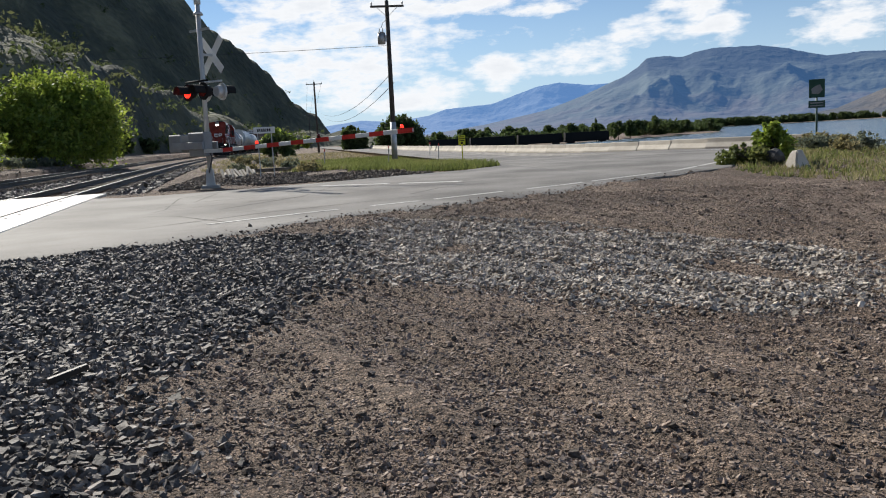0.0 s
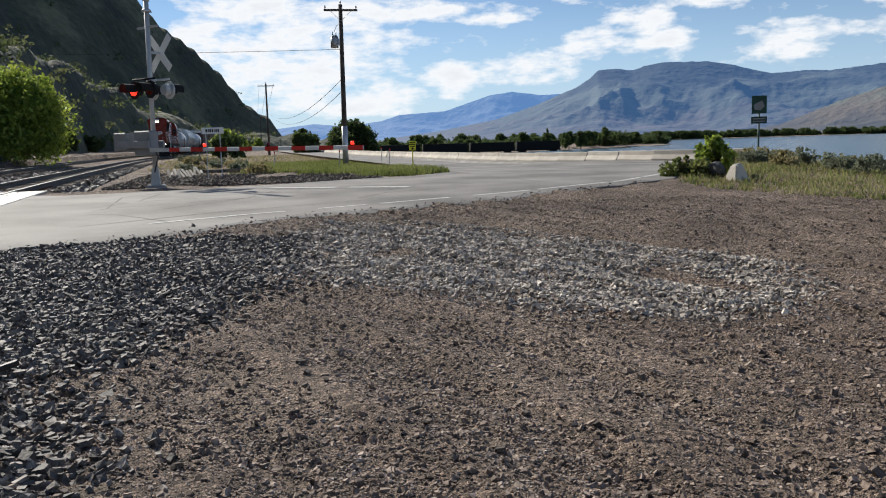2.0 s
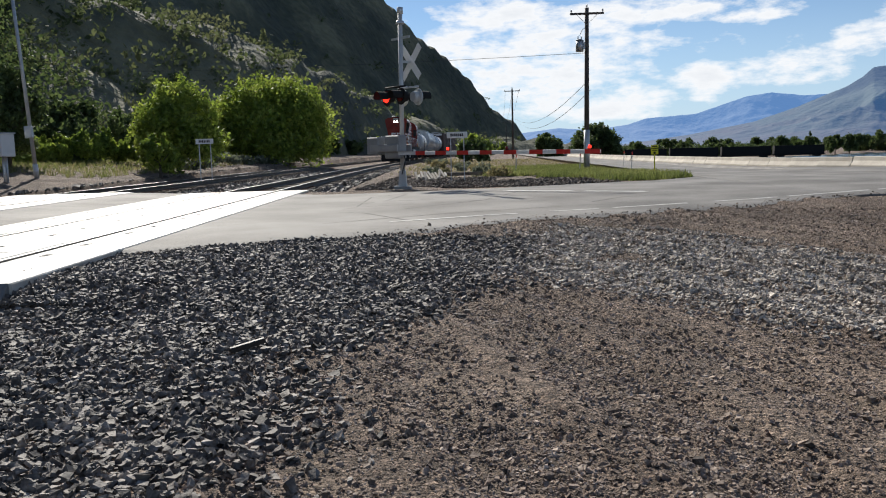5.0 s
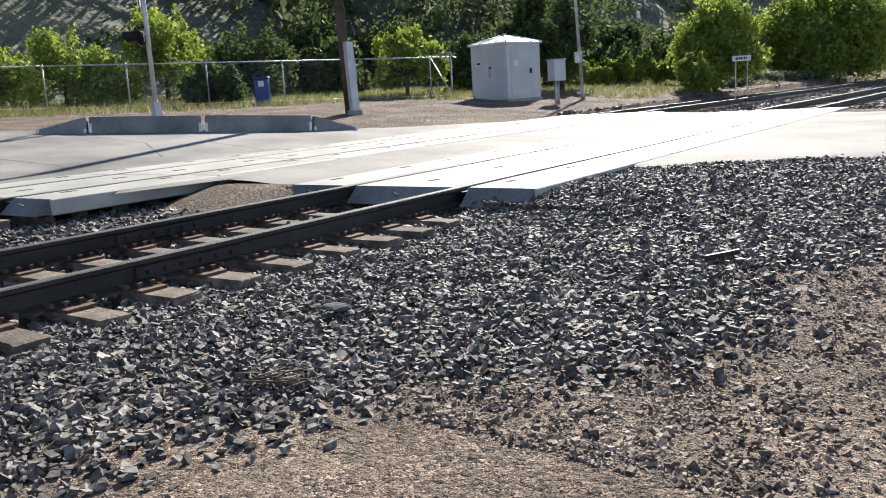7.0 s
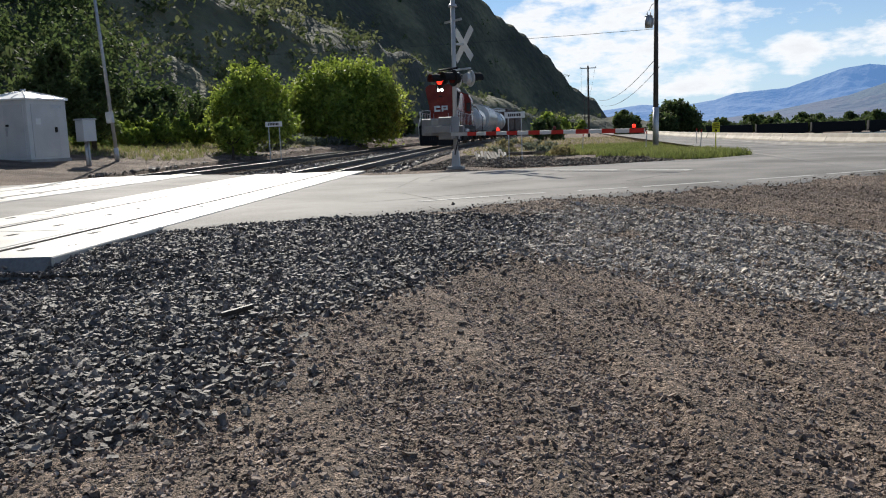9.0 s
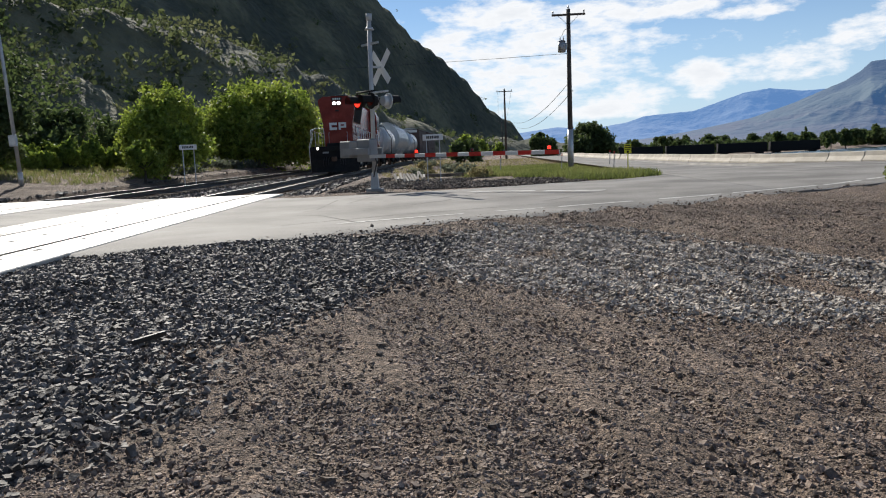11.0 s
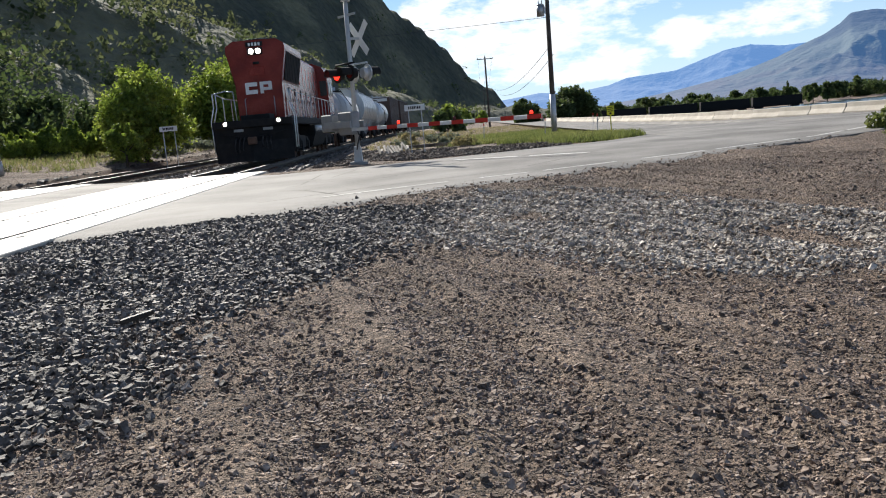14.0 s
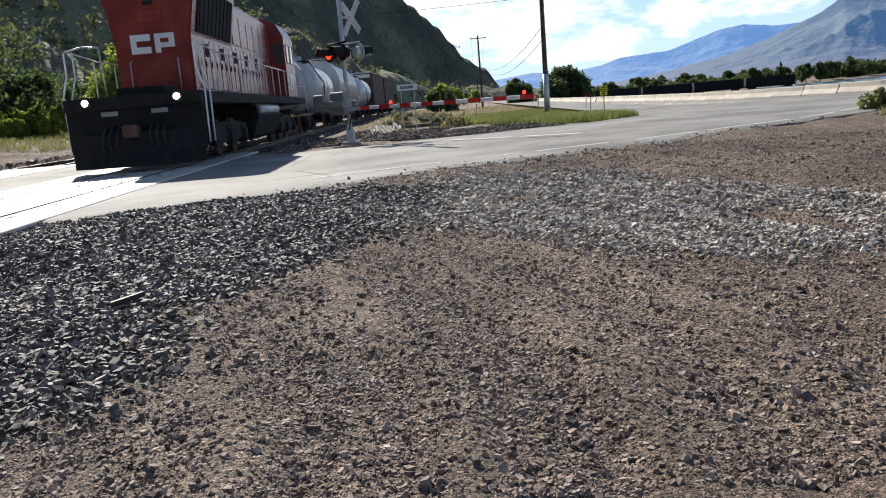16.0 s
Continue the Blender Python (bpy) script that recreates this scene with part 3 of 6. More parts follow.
def hill():
    """The dark hill: a near shoulder and, behind it, the main ridge."""
    shoulder = [(-8, 0.0), (-3, 0.3), (2, 0.8), (8, 3.5), (14, 6.0), (19, 7.8), (24, 9.4), (30, 10.8), (40, 13), (60, 16), (100, 16), (150, 10), (185, 2)]
    ridge = [(-8, -0.5), (-2.6, 0.5), (-1.6, 1.9), (-0.2, 2.9), (1.3, 4.8), (3.2, 6.5), (5, 8.0), (7, 10.2), (12, 15), (20, 21), (40, 26), (100, 26), (150, 15), (185, 3)]

    az = [-8 + 0.2 * i for i in range(200)] + [32 + 1.5 * i for i in range(103)]
    rs = [38 + 4 * i for i in range(3)] + [50 + 2.6 * i for i in range(60)] + [206 + 5 * i for i in range(58)] + [500 + 30 * i for i in range(9)]
    verts, faces = [], []
    for a in az:
        s, c = -math.sin(radians(a)), math.cos(radians(a))
        r1 = 118 + 120 * smooth(16, 2, a) + 120 * smooth(4, -4, a)
        r2 = 430 + 60 * smooth(10, -4, a)
        h1 = 1.5 + r1 * math.tan(radians(along(shoulder, a)))
        h2 = 1.5 + r2 * math.tan(radians(along(ridge, a)))
        run1, run2 = 6 + h1 * 1.9, 10 + h2 * 1.08
        for r in rs:
            x, y = s * r, c * r
            g = ground_z(x, y)
            f1 = min(1.0, max(0.0, (r - r1 + run1) / run1))
            f2 = min(1.0, max(0.0, (r - r2 + run2) / run2))
            z = max(g - 0.8 + (h1 - g + 0.8) * f1 - (0.3 * h1 * smooth(r1, r1 + 60, r)), (h2 if f2 > 0 else 0) * f2)
            if r > r2:
                z = h2 - 0.5 * (r - r2)
            if f1 > 0:
                k = min(1.0, f1 * 3) * min(1.0, (h1 if r < r1 + 40 else 40) / 18) * (0.3 if r2 - 30 < r < r2 + 60 else 1.0)
                rib = abs(noise.noise((x / 46 + 3, y / 46, 0)))
                z += k * (9.0 * (0.35 - rib) + 3.0 * noise.noise((x / 15, y / 15, 3)) + 1.1 * noise.noise((x / 5, y / 5, 7)))
            verts.append((x, y, max(z, -8)))
    n = len(rs)
    for i in range(len(az) - 1):
        for j in range(n - 1):
            k = i * n + j
            faces.append((k, k + 1, k + n + 1, k + n))
    HILL.extend(verts)
    ob = raw("hillside", verts, faces, "hill", smooth=True)
    tagged(ob, "steep dark hillside with dry grass and scrub on its shoulder", "hill", kind="structure")


hill()


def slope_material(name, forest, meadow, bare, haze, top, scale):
    """Forest above, paler grass on the middle slopes, bare gullies below; haze is a bluish glow painted over all."""
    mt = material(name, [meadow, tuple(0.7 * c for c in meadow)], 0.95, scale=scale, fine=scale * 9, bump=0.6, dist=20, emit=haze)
    nt = mt.node_tree
    nd, ln = nt.nodes, nt.links
    bs = nd["Principled BSDF"]
    base = bs.inputs["Base Color"].links[0].from_socket
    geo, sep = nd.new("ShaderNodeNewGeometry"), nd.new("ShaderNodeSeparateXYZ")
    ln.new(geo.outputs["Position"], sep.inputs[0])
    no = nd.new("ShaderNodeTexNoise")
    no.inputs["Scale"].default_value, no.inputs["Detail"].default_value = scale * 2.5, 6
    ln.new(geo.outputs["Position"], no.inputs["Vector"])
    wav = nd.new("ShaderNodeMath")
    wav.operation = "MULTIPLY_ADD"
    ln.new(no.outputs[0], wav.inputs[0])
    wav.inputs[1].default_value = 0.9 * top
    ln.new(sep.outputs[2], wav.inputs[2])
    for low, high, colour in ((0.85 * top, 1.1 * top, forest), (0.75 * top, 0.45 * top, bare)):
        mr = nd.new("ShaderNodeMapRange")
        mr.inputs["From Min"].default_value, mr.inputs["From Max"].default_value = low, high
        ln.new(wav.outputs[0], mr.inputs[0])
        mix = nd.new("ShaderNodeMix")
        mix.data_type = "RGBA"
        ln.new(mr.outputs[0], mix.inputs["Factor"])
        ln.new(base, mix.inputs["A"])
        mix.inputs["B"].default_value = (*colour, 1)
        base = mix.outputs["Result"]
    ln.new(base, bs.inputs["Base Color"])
    return mt


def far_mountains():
    # the (r, g, b, 1.0) tuples add bluish glow in place of distance haze
    far_mt = slope_material("far_mountain_haze_glow", (0.02, 0.03, 0.03), (0.05, 0.055, 0.05), (0.05, 0.055, 0.05), (0.11, 0.235, 0.50, 1.0), 200, 0.003)
    near_mt = slope_material("mountain_haze_glow", (0.006, 0.014, 0.012), (0.075, 0.092, 0.066), (0.09, 0.074, 0.055), (0.033, 0.085, 0.2, 1.0), 330, 0.0032)
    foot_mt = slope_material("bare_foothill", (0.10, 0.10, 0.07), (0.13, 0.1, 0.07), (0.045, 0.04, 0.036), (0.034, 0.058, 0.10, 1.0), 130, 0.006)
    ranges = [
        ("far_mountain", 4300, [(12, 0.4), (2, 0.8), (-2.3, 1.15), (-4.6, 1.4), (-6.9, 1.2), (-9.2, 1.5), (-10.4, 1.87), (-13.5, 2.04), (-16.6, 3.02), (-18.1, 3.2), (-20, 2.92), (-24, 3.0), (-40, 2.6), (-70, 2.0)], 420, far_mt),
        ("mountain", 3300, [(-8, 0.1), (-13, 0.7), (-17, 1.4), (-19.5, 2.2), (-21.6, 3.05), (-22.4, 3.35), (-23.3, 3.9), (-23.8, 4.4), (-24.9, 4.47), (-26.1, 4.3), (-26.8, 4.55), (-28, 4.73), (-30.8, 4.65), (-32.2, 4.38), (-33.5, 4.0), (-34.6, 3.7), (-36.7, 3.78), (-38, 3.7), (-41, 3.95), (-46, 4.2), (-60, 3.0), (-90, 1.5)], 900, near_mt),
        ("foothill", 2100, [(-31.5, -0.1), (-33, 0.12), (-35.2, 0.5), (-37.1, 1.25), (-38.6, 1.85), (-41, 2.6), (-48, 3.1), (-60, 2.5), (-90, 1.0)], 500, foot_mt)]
    for name, r0, tab, deep, mat in ranges:
        verts, faces = [], []
        az = [tab[0][0] - 0.12 * i for i in range(int((tab[0][0] - tab[-1][0]) / 0.12) + 1)]
        steps = 40
        for a in az:
            for (a0, v0), (a1, v1) in zip(tab, tab[1:]):
                if a >= a1:
                    e = v0 + (v1 - v0) * (a - a0) / (a1 - a0)
                    break
            top = r0 * math.tan(radians(e))
            for j in range(steps + 1):
                t = j / steps
                r = r0 - deep * (1 - t)
                x, y = -math.sin(radians(a)) * r, math.cos(radians(a)) * r
                fold, amp, f = 0.0, 1.0, 1 / 520
                for k in range(5):
                    fold += amp * (1 - abs(noise.noise((x * f + 0.4 * y * f, y * f * 0.8 - x * f * 0.3, r0 + k + 1.7 * t)))) ** 2
                    amp, f = amp * 0.5, f * 2.1
                z = -4 + (top + 4) * (t ** 1.15) + (0.4 if name == "foothill" else 0.26) * top * (fold - 1.25) * math.sin(math.pi * min(1, t * 1.02)) + top * t ** 4 * (0.008 * noise.noise((a * 2.2, 0, 1)) + 0.006 * noise.noise((a * 6, 0, 1)))
                verts.append((x, y, z))
        n = steps + 1
        for i in range(len(az) - 1):
            for j in range(steps):
                k = i * n + j
                faces.append((k, k + n, k + n + 1, k + 1))
        tagged(raw(name, verts, faces, mat, smooth=True), "bare brown foothill with gullied slopes beyond the river" if name == "foothill" else "mountain range with gullied slopes beyond the river, blue haze put in as glow", "mountain", kind="structure")


far_mountains()


def water():
    mt = material("river_water", [(0.03, 0.05, 0.055), (0.05, 0.075, 0.08)], 0.16, scale=0.05, fine=0.8, bump=0.5, dist=0.3)
    tagged(raw("water", [(12, 30, -4.0), (3000, -400, -4.0), (3000, 3200, -4.0), (60, 3200, -4.0)], [(0, 1, 2, 3)], mt), "wide rippled grey-blue river", "water", kind="structure")


water()


# ---- tracks and crossing ----
def track_pose(y, u=0.0, z=0.0):
    return pose(centre(y) + u, y, z, 0, 0, math.degrees(heading(y)))


def rail_mesh(name, u, lift, y0, y1, parent):
    """A rail with foot, web and head, swept along the track."""
    prof = [(-0.07, 0), (0.07, 0), (0.07, 0.012), (0.012, 0.035), (0.010, 0.125), (0.036, 0.140), (0.036, 0.168), (0.028, 0.176), (-0.028, 0.176), (-0.036, 0.168), (-0.036, 0.140), (-0.010, 0.125), (-0.012, 0.035), (-0.07, 0.012)]
    ys = [y0 + (y1 - y0) * i / max(1, int((y1 - y0) / 3)) for i in range(max(1, int((y1 - y0) / 3)) + 1)]
    bm = bmesh.new()
    rings = [[bm.verts.new((centre(y) + u + px, y, RAIL_Z - 0.176 + lift + pz)) for px, pz in prof] for y in ys]
    n = len(prof)
    for a, b in zip(rings, rings[1:]):
        for i in range(n):
            f = bm.faces.new((a[i], a[(i + 1) % n], b[(i + 1) % n], b[i]))
            f.material_index = 1 if i == 7 else 0
    bm.faces.new(rings[0][::-1])
    bm.faces.new(rings[-1])
    bmesh.ops.recalc_face_normals(bm, faces=bm.faces[:])
    return part(name, bm, ["rail", "railhead"], parent)


def tie_data(seed):
    rnd = random.Random(seed)
    bm = Box(-1.3, 1.3, -0.115, 0.115, -0.17, 0.0, 0.012)
    for v in bm.verts:
        v.co += Vector((rnd.uniform(-.02, .02), rnd.uniform(-.008, .008), rnd.uniform(-.008, .004)))
    me = bpy.data.meshes.new("tie")
    bm.to_mesh(me)
    bm.free()
    me.materials.append(M["tie"])
    return me


def fastening_data():
    bm = bmesh.new()
    for s in (-0.75, 0.75):
        box(bm, s - 0.19, s + 0.19, -0.1, 0.1, 0.0, 0.018)
        for o in (-0.095, 0.095):
            for d in (-0.05, 0.05):
                rod(bm, (s + o, d, 0.0), (s + o, d, 0.045), 0.011, n=6)
                box(bm, s + o - 0.02, s + o + 0.02, d - 0.016, d + 0.016, 0.04, 0.055)
        # rail anchors beside the tie
        for d in (-0.14, 0.14):
            box(bm, s - 0.1, s + 0.1, d - 0.015, d + 0.015, 0.03, 0.055)
    me = bpy.data.meshes.new("tie_plate")
    bm.to_mesh(me)
    bm.free()
    me.materials.append(M["rust"])
    return me


def build_tracks():
    ties = [tie_data(i) for i in range(4)]
    plates = fastening_data()
    rnd = random.Random(5)
    for c, lift in TRACKS:
        t = tagged(new("railway_track"), "rusty steel railway track on timber ties in grey ballast", "railway track", kind="structure", group="railway tracks")
        for s in (-0.75, 0.75):
            rail_mesh("rail", c + s, lift, -14, 210, t)
        y = -6.0
        i = 0
        while y < 70:
            if y < 5.5 or y > 23.3:
                m = track_pose(y, c + rnd.uniform(-.05, .05), RAIL_Z - 0.176 - 0.018 + lift)
                ob = new("tie", ties[i % 4])
                ob.parent, ob.matrix_basis = t, m @ pose(0, 0, 0, 0, 0, rnd.uniform(-1.5, 1.5))
                if y < 30:
                    fa = new("tie_plate", plates)
                    fa.parent, fa.matrix_basis = t, track_pose(y, c, RAIL_Z - 0.176 - 0.018 + lift)
                i += 1
            y += 0.51 + rnd.uniform(-.02, .02)
        # joint bars with bolts on the near rails
        for s in (-0.75, 0.75):
            bm = bmesh.new()
            m = track_pose(3.0 - 0.5 * s, c + s, RAIL_Z - 0.176 + lift)
            for side in (-1, 1):
                box(bm, side * 0.012, side * 0.032, -0.45, 0.45, 0.035, 0.12, 0.004)
                for b in (-0.36, -0.22, -0.08, 0.08, 0.22, 0.36):
                    rod(bm, (side * 0.03, b, 0.08), (side * 0.055, b, 0.08), 0.016, n=6)
            bm.transform(m)
            part("joint_bar", bm, "rail", t)


build_tracks()


def panel_data(width, length):
    bm = Box(0, width, 0, length, -0.19, 0.0, 0.012)
    me = bpy.data.meshes.new("crossing_panel")
    bm.to_mesh(me)
    bm.free()
    me.materials.append(M["concrete_panel"])
    return me


def build_crossing():
    length, y0 = 2.42, 6.0
    for c, lift in TRACKS:
        t = tagged(new("crossing_surface"), "pale concrete crossing panels laid between and beside the rails", "crossing surface", kind="structure", group="crossing surfaces")
        shapes = [(-1.66, 0.80), (-0.66, 1.32), (0.86, 0.80)]
        datas = [panel_data(w, length - 0.015) for _, w in shapes]
        slot = bmesh.new()
        for k in (0.5, 1.9):
            box(slot, 0.14, 0.22, k, k + 0.2, -0.01, 0.0035)
        slot_me = bpy.data.meshes.new("lifting_slot")
        slot.to_mesh(slot_me)
        slot.free()
        slot_me.materials.append(M["black"])
        start = y0 if c == 0 else y0 - 2.4
        for j in range(7 if c == 0 else 8):
            y = start + length * j
            for (x, w), me in zip(shapes, datas):
                ob = new("panel", me)
                ob.parent, ob.matrix_basis = t, track_pose(y, c, RAIL_Z + lift - 0.004) @ pose(x, 0, 0)
                sl = new("lifting_slot", slot_me)
                sl.parent = ob
                sl.matrix_basis = pose(0 if w < 1 else 0.5, 0, 0)
        # rubber flangeways beside the rails
        for s in (-0.75, 0.75):
            for e in (-0.075, 0.075):
                a, b = track_pose(start, c + s + e), track_pose(start + length * 7, c + s + e)
                bm = bmesh.new()
                p, q = a.translation, b.translation
                for o in (-0.03, 0.03):
                    for z in (0.3, RAIL_Z + lift - 0.045):
                        bm.verts.new((p.x + o, p.y, z))
                        bm.verts.new((q.x + o, q.y, z))
                bm.verts.ensure_lookup_table()
                v = bm.verts
                bm.faces.new((v[2], v[3], v[7], v[6]))
                bm.faces.new((v[0], v[1], v[3], v[2]))
                bm.faces.new((v[4], v[6], v[7], v[5]))
                part("flangeway_filler", bm, "rubber", t)
        # sloped steel end plates
        for x, w in shapes:
            bm = Prism([(0, 0.0), (0, -0.17), (-0.2, -0.17)], "x", x + 0.02, x + w - 0.02)
            rod(bm, (x + w / 2, -0.1, -0.08), (x + w / 2, -0.17, -0.04), 0.014, n=6)
            bm.transform(track_pose(start, c, RAIL_Z + lift - 0.006))
            part("end_plate", bm, "old_concrete", t)


build_crossing()


# ---- crossing signal with gate ----
def signal_head(parent, m, lit, back="black"):
    """A lamp on a round black backplate with a hood."""
    bg = Rod((0, 0, 0), (0, 0.03, 0), 0.235, n=28)
    rod(bg, (0, 0.03, 0), (0, 0.2, 0), 0.17, 0.14, n=20)
    h = part("lamp_backplate", bg, back, parent)
    h.matrix_basis = m
    lens = part("lens", Rod((0, -0.03, 0), (0, 0.0, 0), 0.145, n=24), "lamp_red" if lit else "lamp_dim", h, "glowing red lens" if lit else "dark red lens")
    bm = bmesh.new()
    n = 14
    rings = []
    for k, (y, r) in enumerate(((-0.02, 0.165), (-0.34, 0.165))):
        rings.append([bm.verts.new((r * math.cos(a), y, r * math.sin(a))) for a in [radians(-20 + 220 * i / n) for i in range(n + 1)]])
    for i in range(n):
        bm.faces.new((rings[0][i], rings[0][i + 1], rings[1][i + 1], rings[1][i]))
    ho = part("hood", bm, "black", h)
    so = ho.modifiers.new("solid", "SOLIDIFY")
    so.thickness = 0.006
    return h


gates = []


def crossing_signal(m, face, gate, label, lamps=2.58):
    t = thing("crossing_signal", m, label, "crossing signal", "crossing signals")
    bm = Box(-0.24, 0.24, -0.24, 0.24, -0.25, 0.05, 0.02)
    part("footing", bm, "concrete", t)
    bm = Prism([(-0.12, 0.05), (0.12, 0.05), (0.085, 0.5), (-0.085, 0.5)], "y", -0.11, 0.11)
    part("junction_base", bm, "alu", t)
    part("mast", Rod((0, 0, 0.4), (0, 0, 4.95), 0.065, n=16), "alu", t)
    part("finial", Rod((0, 0, 4.9), (0, 0, 5.08), 0.09, 0.085, n=14), "alu", t)
    f = pose(0, 0, 0, 0, 0, face)
    # crossbuck
    cb = 0.36 if gate else -0.12
    bm = Box(-0.04, 0.04, min(0, cb), max(0, cb), 3.55, 3.61)
    bm.transform(f)
    part("crossbuck_bracket", bm, "alu", t)
    for a in (45, -45):
        bm = Box(-0.62, 0.62, -0.006, 0.006, -0.115, 0.115, 0.003)
        bm.transform(f @ pose(0, cb - (0.016 if a > 0 else 0), 3.58, 0, a, 0))
        part("crossbuck_board", bm, "white_paint", t, "white crossbuck board")
        bm = Box(-0.6, 0.6, -0.002, 0.002, -0.10, 0.10)
        bm.transform(f @ pose(0, cb - 0.01 - (0.016 if a > 0 else 0), 3.58, 0, a, 0))
        part("reflective_border", bm, "red_tape", t) if not gate else bm.free()
    bm = Box(-0.45, 0.45, -0.02, 0.02, 4.2, 4.26)
    bm.transform(f)
    part("bracket", bm, "alu", t)
    for y in (-0.2, 0.24) if gate else (-0.2,):
        bm = Rod((-0.5, y, lamps + 0.28), (0.5, y, lamps + 0.28), 0.028)
        rod(bm, (0, 0, lamps + 0.28), (0, y, lamps + 0.28), 0.028)
        bm.transform(f)
        part("lamp_arm", bm, "black" if y < 0 else "alu", t)
    for x in (-0.36, 0.36):
        signal_head(t, f @ pose(x, -0.27, lamps), x < 0)
        if gate:
            signal_head(t, f @ pose(-x, 0.34, lamps, 0, 0, 180), False, "alu")
    # bell
    bm = Rod((0.0, 0, 4.62), (0, 0, 4.7), 0.14, 0.1, n=18)
    part("bell", bm, "steel", t)
    if gate:
        g = pose(0, 0, 0.94, 0, 0, gate)
        bm = Box(-0.42, 0.2, -0.32, 0.0, -0.1, 0.56, 0.03)
        bm.transform(g)
        part("gate_mechanism", bm, "cabin_grey", t, "grey metal gate mechanism box")
        for y in (-0.42, 0.1):
            bm = Box(-0.95, 0.25, y, y + 0.05, 0.1, 0.3, 0.01)
            bm.transform(g)
            part("counterweight_arm", bm, "cabin_grey", t)
        bm = Box(-1.12, -0.62, -0.4, 0.12, 0.02, 0.52, 0.03)
        bm.transform(g)
        part("counterweight", bm, "cabin_grey", t, "grey slab counterweight")
        for y in (-0.42, 0.1):
            bm = Box(0.2, 0.8, y, y + 0.03, 0.0, 0.1)
            bm.transform(g @ pose(0, 0, 0, 0, 0, -8 if y > 0 else 8))
            part("arm_bracket", bm, "alu", t)
        # the arm, in its own space, hinged where it leaves the brackets
        n, length = 15, 6.3
        arm_ob = part("gate_arm", Box(0.0, length, -0.19, -0.14, 0.0, 0.1, 0.008), "white_paint", t, "red and white striped lowered gate arm")
        gates.append((arm_ob, g @ pose(0.6, 0, 0)))
        arm_ob.matrix_basis = g @ pose(0.6, 0, 0)
        for i in range(0, n, 2):
            a, b = 0.12 + (length - 0.12) * i / n, 0.12 + (length - 0.12) * (i + 1) / n
            part("red_stripe", Box(a, b, -0.194, -0.136, -0.003, 0.103), "red_tape", arm_ob)
        for x, lit in ((1.4, True), (3.5, False), (6.0, True)):
            lamp = part("arm_lamp", Rod((x, -0.165, 0.1), (x, -0.165, 0.12), 0.05, n=14), "black", arm_ob, "warning lamp on the gate arm")
            part("lens", rod(Rod((x, -0.165, 0.12), (x, -0.165, 0.19), 0.042, 0.036, n=14), (x, -0.165, 0.19), (x, -0.165, 0.2), 0.036, 0.02, 14), "lamp_red" if lit else "lamp_dim", lamp, "glowing red lens" if lit else "dark red lens")
        # cable from the mechanism down to the base
        bm = pipe(bmesh.new(), [(0.05, -0.2, 1.0), (0.12, -0.32, 0.8), (0.05, -0.3, 0.55), (0.0, -0.18, 0.4)], 0.018)
        part("cable", bm, "wire", t)
    return t


crossing_signal(pose(-2.2, 23.6, 0.44, 0, 0.8, 0), -50, -41.8, "aluminium crossing signal mast with crossbuck and lowered gate beside the road")
crossing_signal(pose(-20.3, 12.6, 1.2), -36, 0, "aluminium crossing signal mast with crossbuck behind the concrete kerb", 2.25)


# ---- poles and wires ----
def insulators(parent, pts):
    for x, y, z in pts:
        bm = Rod((x, y, z), (x, y, z + 0.08), 0.025)
        rod(bm, (x, y, z + 0.07), (x, y, z + 0.2), 0.055, 0.035)
        part("insulator", bm, "steel", parent)


def utility_pole(m, h, label, detail=True, arm=2.0, face=0):
    t = thing("utility_pole", m, label, "utility pole", "utility poles")
    part("pole", Rod((0, 0, -0.4), (0, 0, h), 0.17, 0.115, 14), "wood_pole", t)
    f = pose(0, 0, 0, 0, 0, face)
    bm = Box(-arm / 2, arm / 2, -0.22, -0.11, h - 0.42, h - 0.3, 0.01)
    bm.transform(f)
    part("crossarm", bm, "wood_pole", t)
    insulators(t, [tuple(f @ Vector((s * arm / 2 * 0.92, -0.165, h - 0.3))) for s in (-1, 1)] + [(0, 0, h)])
    if detail:
        for s in (-1, 1):
            bm = Rod((0, -0.14, h - 1.0), (s * 0.6, -0.17, h - 0.42), 0.014)
            bm.transform(f)
            part("brace", bm, "steel", t)
        tr = part("transformer", rod(Rod((-0.42, 0, h - 2.55), (-0.42, 0, h - 1.9), 0.23, n=18), (-0.42, 0, h - 1.9), (-0.42, 0, h - 1.82), 0.25, 0.12, 18), "steel", t, "grey pole transformer")
        for dx in (-0.1, 0.1):
            part("bushing", Rod((-0.42 + dx, 0, h - 1.82), (-0.42 + dx, 0, h - 1.6), 0.04, 0.02), "steel", tr)
        part("bracket", Box(-0.22, 0.0, -0.06, 0.06, h - 2.4, h - 2.0), "steel", t)
        part("ground_sleeve", Rod((0, -0.02, 0), (0, -0.02, 2.4), 0.185, 0.175, 14), "steel", t)
        part("fuse", pipe(bmesh.new(), [(0, -0.15, h - 1.1), (-0.3, -0.3, h - 1.3), (-0.42, 0, h - 1.6)], 0.015), "wire", t)
    return t


